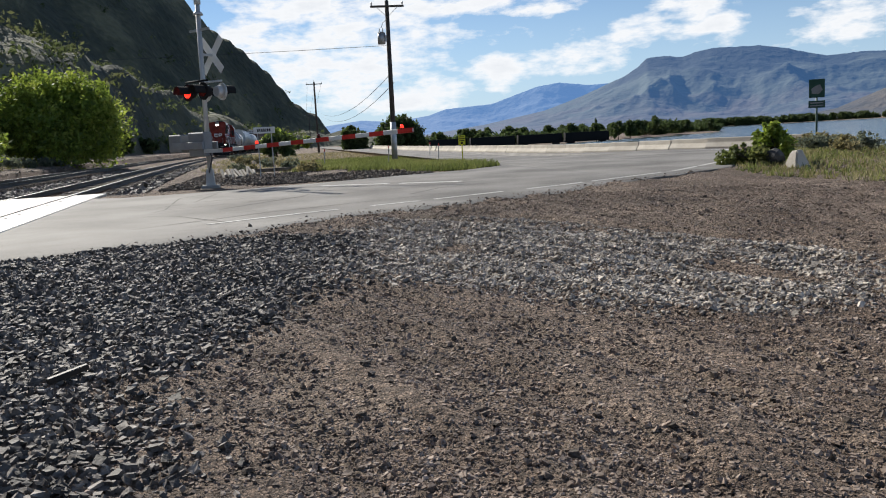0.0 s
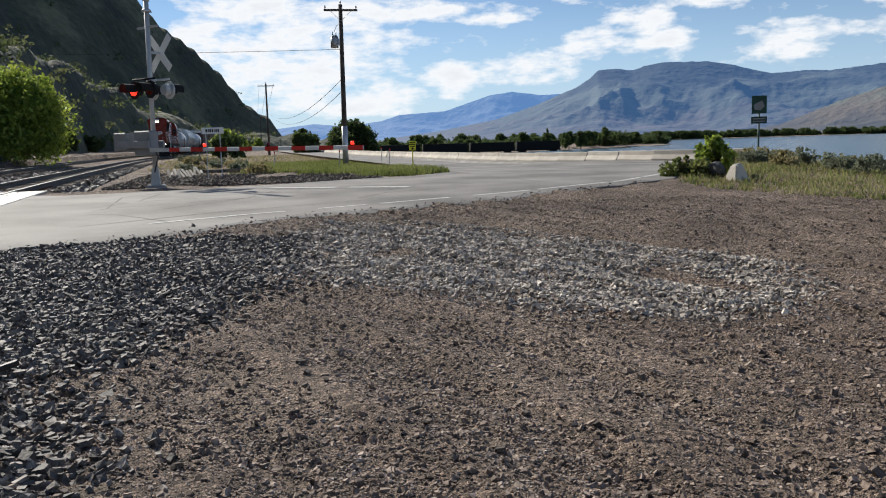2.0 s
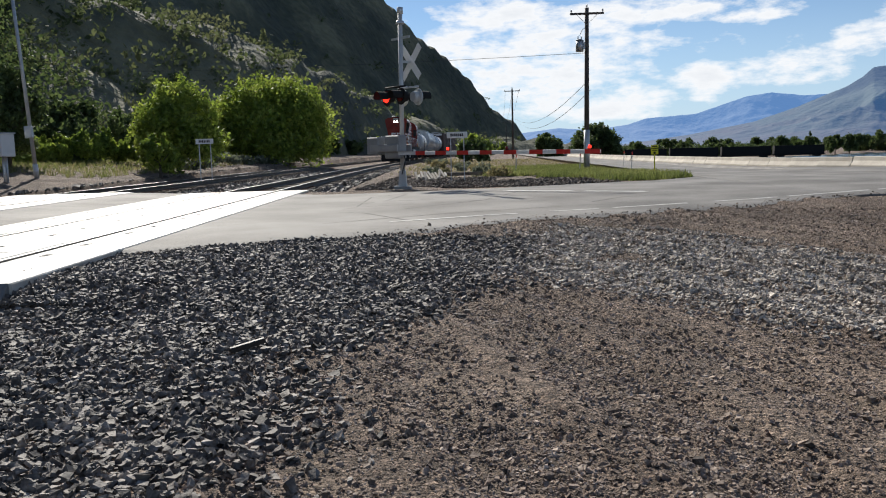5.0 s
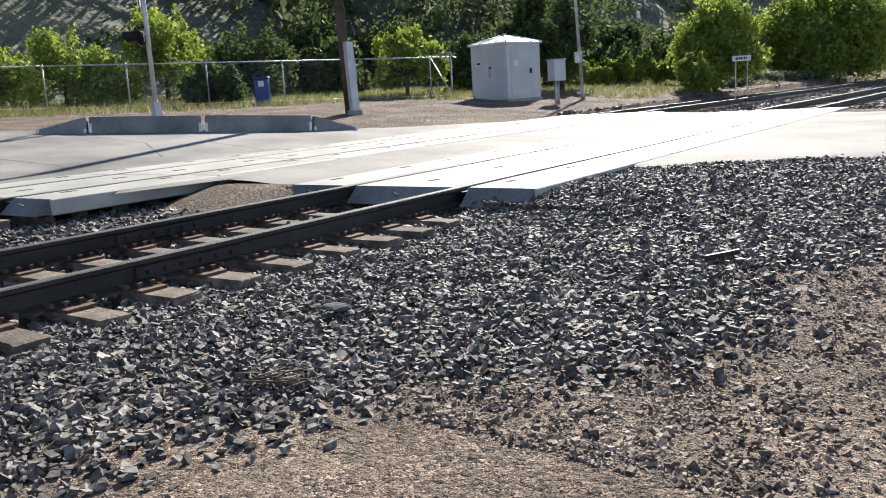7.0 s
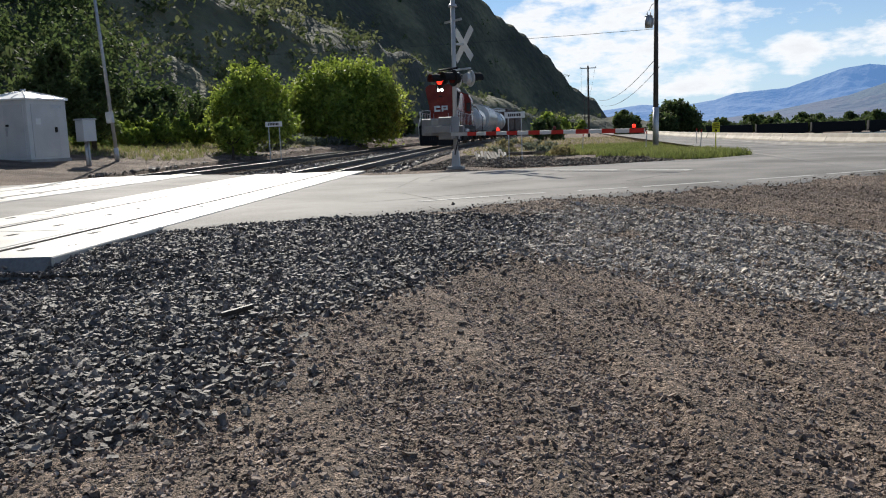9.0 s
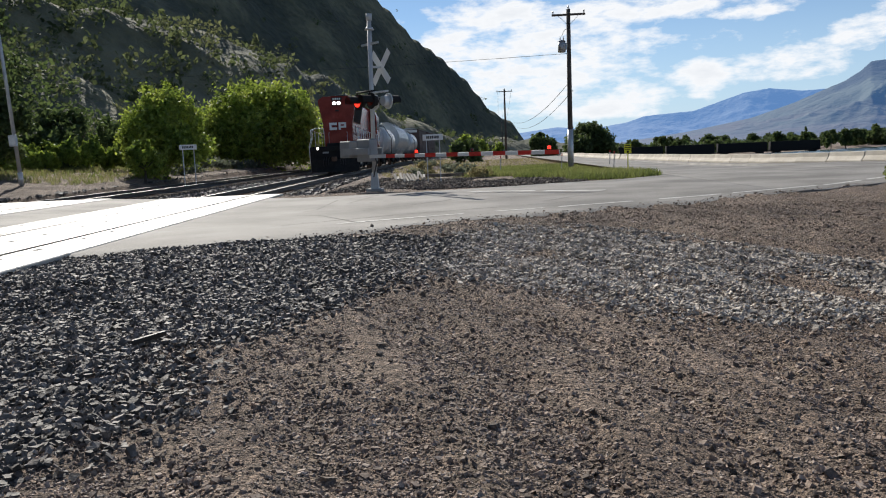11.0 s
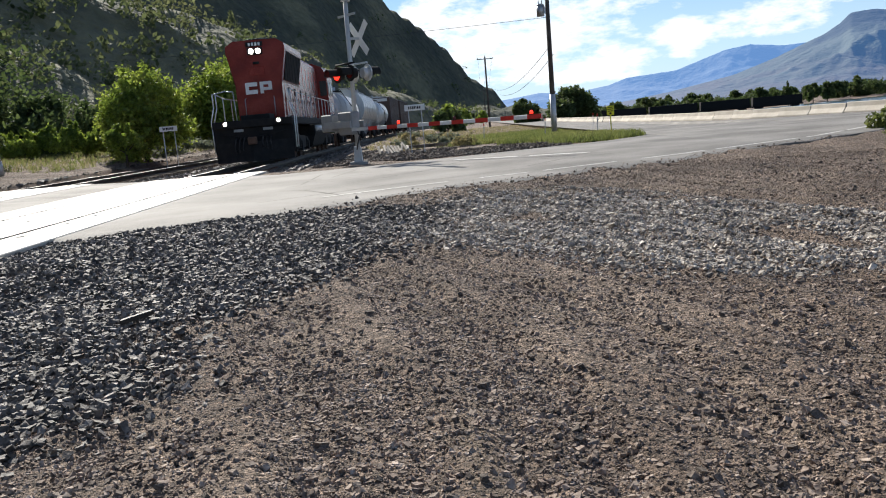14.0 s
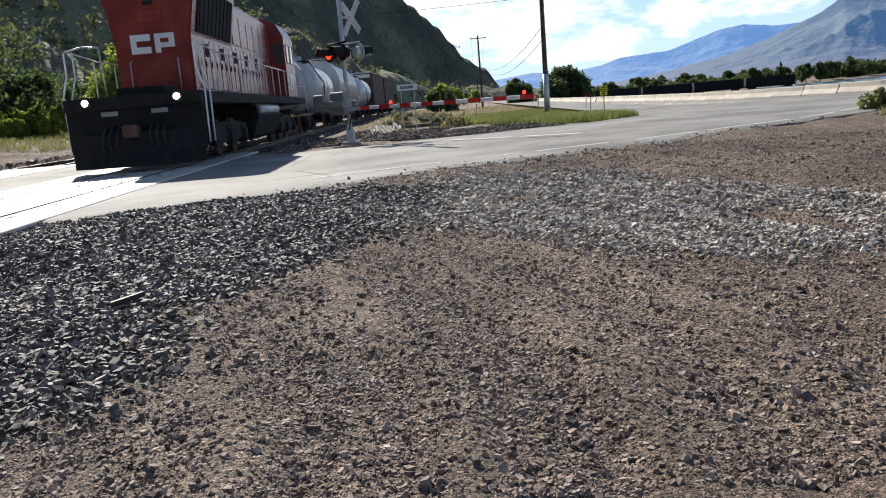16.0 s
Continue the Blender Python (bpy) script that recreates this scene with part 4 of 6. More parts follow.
H = 9.6
utility_pole(pose(6.16, 50.9, 0.13, 0, 0.4, 0), H, "tall dark weathered utility pole with transformer on the grass verge", face=-4)
utility_pole(pose(3.7, 126.3, 0.35), 10.2, "distant weathered utility pole with a single crossarm", False, 2.4)
utility_pole(pose(5.2, 260, 0.35), 10, "distant weathered utility pole with a single crossarm", False, 2.4)
utility_pole(pose(9.4, 420, 0.3), 10, "distant weathered utility pole with a single crossarm", False, 2.4)
utility_pole(pose(-18.4, 18.3, 1.0, 0, -2.4, 0), 11, "dark utility pole with a grey sleeve beside the crossing", False, 2.0)
sl = thing("pole_sleeve", pose(-18.15, 18.15, 1.0, 0, -2.2, 0), "tall pale steel guard strapped along the dark pole", "guard")
part("guard", Prism([(0.0, -0.12), (0.16, -0.14), (0.18, 0.14), (0.0, 0.12)], "z", -0.2, 2.2), "steel", sl)
part("foot", Box(-0.05, 0.25, -0.2, 0.2, -0.25, 0.1, 0.02), "concrete", sl)
lp = thing("light_pole", pose(-17.0, 30.6, 0.88, 0, -3.2, 0), "thin leaning grey steel pole beside the signal cabinet", "pole")
part("pole", Rod((0, 0, -0.3), (0, 0, 9.5), 0.075, 0.055, 12), "steel", lp)
part("meter_box", Box(-0.15, 0.15, -0.2, -0.06, 1.5, 1.95, 0.02), "steel", lp)
part("collar", Rod((0, 0, 0.0), (0, 0, 0.5), 0.1, 0.095, 12), "steel", lp)


def wire(a, b, sag, name="overhead_wire"):
    pts = []
    for i in range(17):
        t = i / 16
        p = Vector(a).lerp(Vector(b), t)
        p.z -= sag * 4 * t * (1 - t)
        pts.append(p)
    rr, verts, faces = 0.012, [], []
    for p in pts:
        verts += [(p.x, p.y - rr, p.z), (p.x + rr, p.y, p.z - rr), (p.x, p.y + rr, p.z), (p.x - rr, p.y, p.z + rr)]
    for k in range(16):
        for q in range(4):
            faces.append((4 * k + q, 4 * k + (q + 1) % 4, 4 * k + 4 + (q + 1) % 4, 4 * k + 4 + q))
    return tagged(raw(name, verts, faces, "wire"), "thin black overhead wire sagging between poles", "wire", "overhead wires")


wire((6.16, 50.9, 7.1), (-60, 75, 10.4), 0.6)
wire((6.2, 50.9, 5.4), (3.7, 126.3, 6.4), 1.6)
wire((6.4, 50.9, 4.9), (3.9, 126.3, 6.2), 1.9)
for s in (-1, 0, 1):
    wire((3.7 + s, 126.3, 10.2), (5.2 + s, 260, 10), 1.0)


# ---- signs ----
def name_board(m, w, label):
    """A place-name board on two posts; its lettering is too small to read and is shown as bars."""
    t = thing("name_board", m, label, "sign", "name boards")
    for x in (-w * 0.32, w * 0.32):
        part("post", Box(x - 0.018, x + 0.018, 0.0, 0.035, -0.3, 1.52), "steel", t)
    bd = part("board", Box(-w / 2, w / 2, -0.03, 0.0, 1.5, 1.72, 0.006), "white_paint", t, "white board with black lettering")
    x = -w * 0.32
    for k in (0.05, 0.04, 0.05, 0.05, 0.03, 0.05, 0.05):
        part("lettering", Box(x, x + k, -0.035, -0.03, 1.56, 1.66), "black", bd)
        x += k + 0.022
    return t


name_board(pose(-0.85, 29.8, 0.42, 0, 0, 2), 0.74, "white place-name board on two rusty posts beside the track")
name_board(pose(-11.95, 35.1, 0.55, 0, 0, 12), 0.74, "white place-name board on two rusty posts before green bushes")


def yellow_sign():
    t = thing("yellow_sign", pose(6.4, 31.0, 0.28, 0, 0, -8), "small yellow notice on a thin post in the grass", "sign")
    part("post", Rod((0, 0, -0.2), (0, 0, 1.2), 0.022), "yellow", t)
    bd = part("plate", Box(-0.13, 0.13, -0.035, -0.022, 0.86, 1.2, 0.004), "yellow", t, "yellow plate with black lettering")
    for z, w in ((1.13, 0.2), (1.06, 0.24), (0.99, 0.2)):
        part("lettering", Box(-w / 2, w / 2, -0.039, -0.035, z, z + 0.035), "black", bd)
    part("symbol", Rod((0, -0.035, 0.92), (0, -0.039, 0.92), 0.045, n=12), "black", bd)


yellow_sign()


def green_sign():
    t = thing("green_sign", pose(25.8, 37.8, -0.7, 0, 0, -30), "green road sign with a smaller plate on a steel post", "sign")
    part("post", Rod((0, 0, -1.8), (0, 0, 3.9), 0.05), "green_sign", t)
    a = part("upper_plate", Box(-0.36, 0.36, -0.08, -0.05, 3.1, 4.0, 0.01), "green_sign", t, "green plate with a pale emblem")
    bm = Prism([(-0.22, 3.3), (0.08, 3.26), (0.26, 3.46), (0.15, 3.74), (-0.08, 3.66), (-0.26, 3.54)], "y", -0.086, -0.08)
    part("emblem", bm, "cabin_grey", a)
    b = part("lower_plate", Box(-0.38, 0.38, -0.08, -0.05, 2.6, 2.95, 0.01), "green_sign", t)
    for z in (2.81, 2.68):
        part("lettering", Box(-0.3, 0.3, -0.084, -0.08, z, z + 0.06), "cabin_grey", b)


green_sign()


# ---- beside the crossing ----
def signal_cabinet():
    t = thing("signal_cabinet", pose(-19.2, 28.2, 1.06, 0, 0, -8), "pale grey metal signal cabinet with hipped roof on gravel", "cabinet")
    part("body", Box(-1.0, 1.0, -1.0, 1.0, 0.0, 2.2, 0.01), "cabin", t)
    part("plinth", Box(-1.04, 1.04, -1.04, 1.04, -0.25, 0.03, 0.01), "concrete", t)
    bm = bmesh.new()
    lo = [bm.verts.new((sx * 1.08, sy * 1.08, 2.2)) for sx, sy in ((-1, -1), (1, -1), (1, 1), (-1, 1))]
    lo2 = [bm.verts.new((sx * 1.08, sy * 1.08, 2.26)) for sx, sy in ((-1, -1), (1, -1), (1, 1), (-1, 1))]
    hi = [bm.verts.new((sx * 0.12, sy * 0.12, 2.56)) for sx, sy in ((-1, -1), (1, -1), (1, 1), (-1, 1))]
    bm.faces.new(lo[::-1])
    bm.faces.new(hi)
    for i in range(4):
        j = (i + 1) % 4
        bm.faces.new((lo[i], lo[j], lo2[j], lo2[i]))
        bm.faces.new((lo2[i], lo2[j], hi[j], hi[i]))
    rf = part("roof", bm, "white_paint", t, "white hipped sheet-metal roof")
    for sx, sy in ((-1, -1), (1, -1), (1, 1), (-1, 1)):
        part("roof_seam", Rod((sx * 1.08, sy * 1.08, 2.275), (sx * 0.12, sy * 0.12, 2.575), 0.022, n=6), "cabin", rf)
    for a in (-0.45, 0.45):
        part("roof_seam", Rod((a, -1.08, 2.27), (a * 0.2, -0.12, 2.57), 0.015, n=6), "cabin", rf)
        part("roof_seam", Rod((1.08, a, 2.27), (0.12, a * 0.2, 2.57), 0.015, n=6), "cabin", rf)
    part("roof_vent", Rod((0.0, 0, 2.55), (0, 0, 2.66), 0.12, 0.1), "steel", rf)
    d = part("door", Box(-0.05, 0.85, -1.025, -1.0, 0.1, 2.05, 0.006), "cabin", t)
    part("handle", Box(0.02, 0.1, -1.06, -1.02, 0.9, 1.2, 0.008), "steel", d)
    part("hasp", Box(0.03, 0.16, -1.045, -1.02, 1.25, 1.33), "black", d)
    nt = part("notice", Box(-0.72, -0.42, -1.008, -1.0, 1.36, 1.62), "white_paint", t, "small white notice")
    part("lettering", Box(-0.66, -0.48, -1.012, -1.008, 1.45, 1.53), "black", nt)
    d2 = part("side_door", Box(1.0, 1.025, -0.8, 0.55, 0.1, 2.05, 0.006), "cabin", t)
    n2 = part("notice", Box(1.025, 1.033, -0.62, -0.38, 1.3, 1.52), "white_paint", d2)
    part("handle", Box(1.025, 1.07, 0.3, 0.42, 1.0, 1.2, 0.01), "black", d2)
    part("vent", Box(1.0, 1.03, 0.2, 0.75, 1.9, 2.02), "steel", t)
    # relay box on a post
    r = thing("relay_box", pose(-16.35, 27.5, 0.82, 0, 0, -30), "small grey equipment box on two conduit posts", "equipment box")
    b = part("box", Box(-0.28, 0.28, -0.25, 0.25, 0.85, 1.62, 0.02), "cabin", r)
    part("lid", Box(-0.31, 0.31, -0.28, 0.28, 1.62, 1.67, 0.01), "alu", b)
    part("side_fitting", Box(-0.4, -0.28, -0.1, 0.1, 1.2, 1.5, 0.01), "steel", b)
    for x in (-0.09, 0.09):
        part("conduit", Rod((x, 0, -0.3), (x, 0, 0.87), 0.045), "steel", r)


signal_cabinet()


def kerb_blocks():
    """A row of low concrete kerb blocks, tapered at both ends."""
    a, b = Vector((-19.1, 8.65, 0)), Vector((-14.75, 14.85, 0))
    d = (b - a).normalized()
    ang = math.degrees(math.atan2(d.y, d.x))
    total = (b - a).length
    spans = [(0, 1.1, 0.08, 0.38), (1.15, 3.72, 0.38, 0.4), (3.8, 6.4, 0.4, 0.38), (6.46, total, 0.36, 0.06)]
    for s0, s1, h0, h1 in spans:
        p = a + d * s0
        z, z1 = ground_z(*p.xy), ground_z(*(a + d * s1).xy)
        t = thing("kerb_block", pose(p.x, p.y, z, 0, 0, ang) @ pose(0, 0, 0, 0, math.degrees(math.atan2(z - z1, s1 - s0)), 0), "low weathered concrete kerb block with chipped white edges", "kerb block", "kerb blocks")
        w = s1 - s0
        bm = bmesh.new()
        vs = [bm.verts.new(v) for v in ((0, -0.28, -0.1), (w, -0.28, -0.1), (w, 0.28, -0.1), (0, 0.28, -0.1), (0, -0.2, h0), (w, -0.2, h1), (w, 0.2, h1), (0, 0.2, h0))]
        for f in ((3, 2, 1, 0), (4, 5, 6, 7), (0, 1, 5, 4), (1, 2, 6, 5), (2, 3, 7, 6), (3, 0, 4, 7)):
            bm.faces.new([vs[i] for i in f])
        bmesh.ops.bevel(bm, geom=bm.edges[:], offset=0.025, segments=2, affect="EDGES")
        part("block", bm, "old_concrete", t)
        for e in (0.03, w - 0.03):
            part("chipped_edge", Box(e - 0.035, e + 0.035, -0.275, -0.2, 0.0, 0.22 if (h0 + h1) > 0.7 else 0.1, 0.01), "white_paint", t)


kerb_blocks()


def fence():
    pts = [(-46, 3.0), (-31.6, 15.0), (-24.6, 24.9), (-21.6, 27.6)]
    t = tagged(new("chain_link_fence"), "galvanised chain-link fence with round posts and top rail", "fence")
    for (x0, y0), (x1, y1) in zip(pts, pts[1:]):
        n = max(1, round(math.hypot(x1 - x0, y1 - y0) / 3.0))
        for i in range(n + 1):
            x, y = x0 + (x1 - x0) * i / n, y0 + (y1 - y0) * i / n
            z = ground_z(x, y)
            part("post", Rod((x, y, z - 0.2), (x, y, z + 1.75), 0.035, n=8), "steel", t)
        za, zb = ground_z(x0, y0), ground_z(x1, y1)
        part("top_rail", Rod((x0, y0, za + 1.7), (x1, y1, zb + 1.7), 0.025, n=8), "steel", t)
        part("bottom_wire", Rod((x0, y0, za + 0.1), (x1, y1, zb + 0.1), 0.008, n=5), "steel", t)
        # diagonal mesh wires
        length = math.hypot(x1 - x0, y1 - y0)
        step = 0.16
        verts, faces = [], []
        k = 0.0
        while k < length - 1.6:
            for s in (1, -1):
                a, b = (k, k + 1.6) if s > 0 else (k + 1.6, k)
                p = [x0 + (x1 - x0) * a / length, y0 + (y1 - y0) * a / length, za + (zb - za) * a / length + 0.08]
                q = [x0 + (x1 - x0) * b / length, y0 + (y1 - y0) * b / length, za + (zb - za) * b / length + 1.68]
                i = len(verts)
                w = 0.0022
                verts += [(p[0], p[1], p[2] - w), (p[0], p[1], p[2] + w), (q[0], q[1], q[2] + w), (q[0], q[1], q[2] - w)]
                faces.append((i, i + 1, i + 2, i + 3))
            k += step
        raw("wire_mesh", verts, faces, "cabin_grey", t)
    # gate frame
    g = thing("fence_gate", pose(-21.5, 27.5, ground_z(-21.5, 27.5), 0, 0, 150), "galvanised gate frame at the end of the fence", "gate")
    part("gate_frame", pipe(bmesh.new(), [(0, 0, 0.1), (0, 0, 1.9), (2.6, 0, 1.9), (2.6, 0, 0.1), (0, 0, 0.1)], 0.03), "steel", g)
    part("brace", Rod((0, 0, 0.1), (2.6, 0, 1.9), 0.02), "steel", g)
    b = thing("blue_bin", pose(-26.0, 21.0, ground_z(-26, 21), 0, 0, 40), "dark blue metal bin with a white notice", "bin")
    part("body", Box(-0.28, 0.28, -0.25, 0.25, 0, 1.0, 0.04), "blue_bin", b)
    part("lid", Box(-0.3, 0.3, -0.27, 0.27, 1.0, 1.07, 0.02), "blue_bin", b)
    part("notice", Box(-0.1, 0.12, -0.258, -0.25, 0.7, 0.92), "white_paint", b)


fence()


def timber_pile():
    t = tagged(new("timber_pile"), "stack of short weathered timbers lying in the gravel", "timber pile")
    rnd = random.Random(8)
    for i in range(11):
        bm = Box(-0.42, 0.42, -0.045, 0.045, 0, 0.09, 0.01)
        ob = part("timber", bm, "pale_wood", t)
        ob.matrix_basis = pose(-2.65 + 0.12 * i, 33.0 - 0.06 * i, 0.42 + rnd.uniform(0, 0.12), rnd.uniform(-20, 20), -14 + rnd.uniform(-9, 9), 100 + rnd.uniform(-9, 9))
    # two low dark bars stand in for a shadow line on the ground
    b = thing("sleeper_row", pose(-0.6, 40.0, 0.30, 0, 0, 4), "low dark bars put in for a shadow line behind the sign", "timber")
    for i in range(2):
        part("timber", Box(-1.6, 1.6, -0.1 + 0.25 * i, 0.1 + 0.25 * i, -0.02, 0.14, 0.02), "tie", b)
    for x, y in ((5.0, 44), (8.2, 47), (1.8, 49), (9.8, 60)):
        s = thing("marker_stake", pose(x, y, ground_z(x, y), 0, 3, 0), "thin pale wooden marker stake in the verge", "stake", "marker stakes")
        part("stake", Box(-0.025, 0.025, -0.015, 0.015, -0.1, 1.0), "paint_white", s)
        part("tip", Box(-0.027, 0.027, -0.017, 0.017, 0.85, 1.0), "red_tape", s)


timber_pile()


def barriers():
    prof = [(-0.28, -0.1), (0.28, -0.1), (0.27, 0.12), (0.13, 0.32), (0.09, 0.52), (-0.09, 0.52), (-0.13, 0.32), (-0.27, 0.12)]
    first = thing("road_barrier", pose(0, 0, 0), "low pale concrete road barrier along the outside of the bend", "barrier", "road barriers")
    bm = Prism(prof, "x", -1.22, 1.22)
    bmesh.ops.bevel(bm, geom=bm.edges[:], offset=0.018, segments=1, affect="EDGES")
    part("block", bm, "barrier", first)
    for x in (-0.7, 0.7):
        part("lifting_hole", Box(x - 0.12, x + 0.12, -0.285, -0.2, -0.08, 0.02), "black", first)
    line = [(20.0, 31.7), (18.9, 34.4), (18.1, 37.2), (17.2, 40.6), (16.4, 44), (15.4, 51), (14.8, 59), (13.6, 80), (13.2, 98), (13.6, 150)]
    rnd = random.Random(2)
    used = False
    spots, carry = [], 0.0
    for (x0, y0), (x1, y1) in zip(line, line[1:]):
        length = math.hypot(x1 - x0, y1 - y0)
        while carry < length:
            k = carry / length
            spots.append((x0 + (x1 - x0) * k, y0 + (y1 - y0) * k, math.degrees(math.atan2(y1 - y0, x1 - x0))))
            carry += 2.46
        carry -= length
    for x, y, a in spots:
        m = pose(x, y, 0.33 - 0.22 * smooth(24, 50, y), 0, 0, a + rnd.uniform(-1, 1))
        if not used:
            first.matrix_basis, used = m, True
        else:
            copy_thing(first, m)


barriers()


def rock(name, m, size, mat, label, seed, flat=0.8):
    bm = bmesh.new()
    bmesh.ops.create_icosphere(bm, subdivisions=2, radius=1)
    for v in bm.verts:
        k = 1 + 0.35 * noise.noise(v.co * 1.3 + Vector((seed, 0, 0))) + 0.1 * noise.noise(v.co * 4 + Vector((seed, 3, 0)))
        v.co = Vector((v.co.x * size[0], v.co.y * size[1], v.co.z * size[2] * flat)) * k
    ob = link(name, bm, mat)
    ob.matrix_basis = m
    return tagged(ob, label, "rock", "rocks")


def verge_stones():
    b = thing("concrete_block", pose(11.2, 16.9, ground_z(11.2, 16.9), 0, 0, 12), "white-painted tapered concrete block at the lot's edge", "block")
    bm = bmesh.new()
    vs = [bm.verts.new(v) for v in ((-.24, -.22, -.05), (.24, -.22, -.05), (.24, .22, -.05), (-.24, .22, -.05), (-.11, -.1, .38), (.07, -.1, .41), (.07, .1, .38), (-.11, .1, .36))]
    for f in ((3, 2, 1, 0), (4, 5, 6, 7), (0, 1, 5, 4), (1, 2, 6, 5), (2, 3, 7, 6), (3, 0, 4, 7)):
        bm.faces.new([vs[i] for i in f])
    bmesh.ops.bevel(bm, geom=bm.edges[:], offset=0.03, segments=2, affect="EDGES")
    part("block", bm, "barrier", b)
    rock("boulder", pose(11.15, 17.7, ground_z(11.2, 17.7) + 0.2), (0.22, 0.22, 0.24), "dark_rock", "dark grey boulder half hidden in grass", 3)
    rock("boulder", pose(12.3, 19.0, ground_z(12.3, 19) + 0.15), (0.26, 0.24, 0.22), "dark_rock", "dark grey boulder half hidden in grass", 7)
    rock("flat_stone", pose(-2.66, 2.55, 0.24, 0, 4, 30), (0.09, 0.07, 0.03), "dark_rock", "flat dark stone lying on the ballast", 11)
    st = tagged(new("scrap_bar"), "short rusty steel bar lying in the gravel", "scrap metal")
    part("bar", Box(-0.12, 0.12, -0.016, 0.016, -0.01, 0.025, 0.005), "rail", st)
    st.matrix_basis = pose(-1.22, 4.75, ground_z(-1.2, 4.75) + 0.05, 6, -8, 38)


verge_stones()


# ---- train ----
def put_on_track(y):
    return pose(centre(y), y, RAIL_Z, 0, 0, 180 + math.degrees(heading(y)))


train, wheels = [], []


def wheelset(parent, y, r=0.5):
    bm = Rod((-0.8, 0, 0), (0.8, 0, 0), 0.08, n=10)
    for s in (-1, 1):
        rod(bm, (s * 0.68, 0, 0), (s * 0.72, 0, 0), r + 0.03, n=28)
        rod(bm, (s * 0.72, 0, 0), (s * 0.82, 0, 0), r, r - 0.01, n=28)
        rod(bm, (s * 0.82, 0, 0), (s * 0.84, 0, 0), r * 0.4, n=14)
        for k in range(6):
            a = radians(60 * k)
            rod(bm, (s * 0.80, r * 0.6 * math.cos(a), r * 0.6 * math.sin(a)), (s * 0.835, r * 0.6 * math.cos(a), r * 0.6 * math.sin(a)), 0.06, n=6)
    ob = part("wheelset", bm, "rust", parent)
    ob.matrix_basis = pose(0, y, r)
    wheels.append((ob, y, r))


def truck(parent, y, axles, spread, r=0.5):
    half = spread * (axles - 1) / 2
    bm = bmesh.new()
    for s in (-1, 1):
        prism(bm, [(y - half - 0.45, r + 0.1), (y - half - 0.4, r + 0.32), (y - half * 0.5, r + 0.42), (y + half * 0.5, r + 0.42), (y + half + 0.4, r + 0.32), (y + half + 0.45, r + 0.1), (y + half * 0.6, r - 0.12), (y - half * 0.6, r - 0.12)], "x", s * 0.98, s * 1.14)
        for i in range(axles):
            yy = y - half + spread * i
            box(bm, s * 1.0 - 0.02, s * 1.0 + 0.22 * s, yy - 0.17, yy + 0.17, r - 0.2, r + 0.2, 0.02)
            rod(bm, (s * 1.1, yy + 0.36, r - 0.1), (s * 1.1, yy + 0.36, r + 0.3), 0.09, n=10)
    box(bm, -1.0, 1.0, y - 0.3, y + 0.3, r, r + 0.4)
    part("truck_frame", bm, "black", parent)
    for i in range(axles):
        wheelset(parent, y - half + spread * i, r)


def coupler(parent, y, sgn):
    bm = Box(-0.1, 0.1, min(y, y + 0.5 * sgn), max(y, y + 0.5 * sgn), 0.78, 0.98, 0.02)
    box(bm, -0.18, 0.14, y + 0.5 * sgn - 0.12, y + 0.5 * sgn + 0.12, 0.74, 1.02, 0.03)
    part("coupler", bm, "rust", parent)


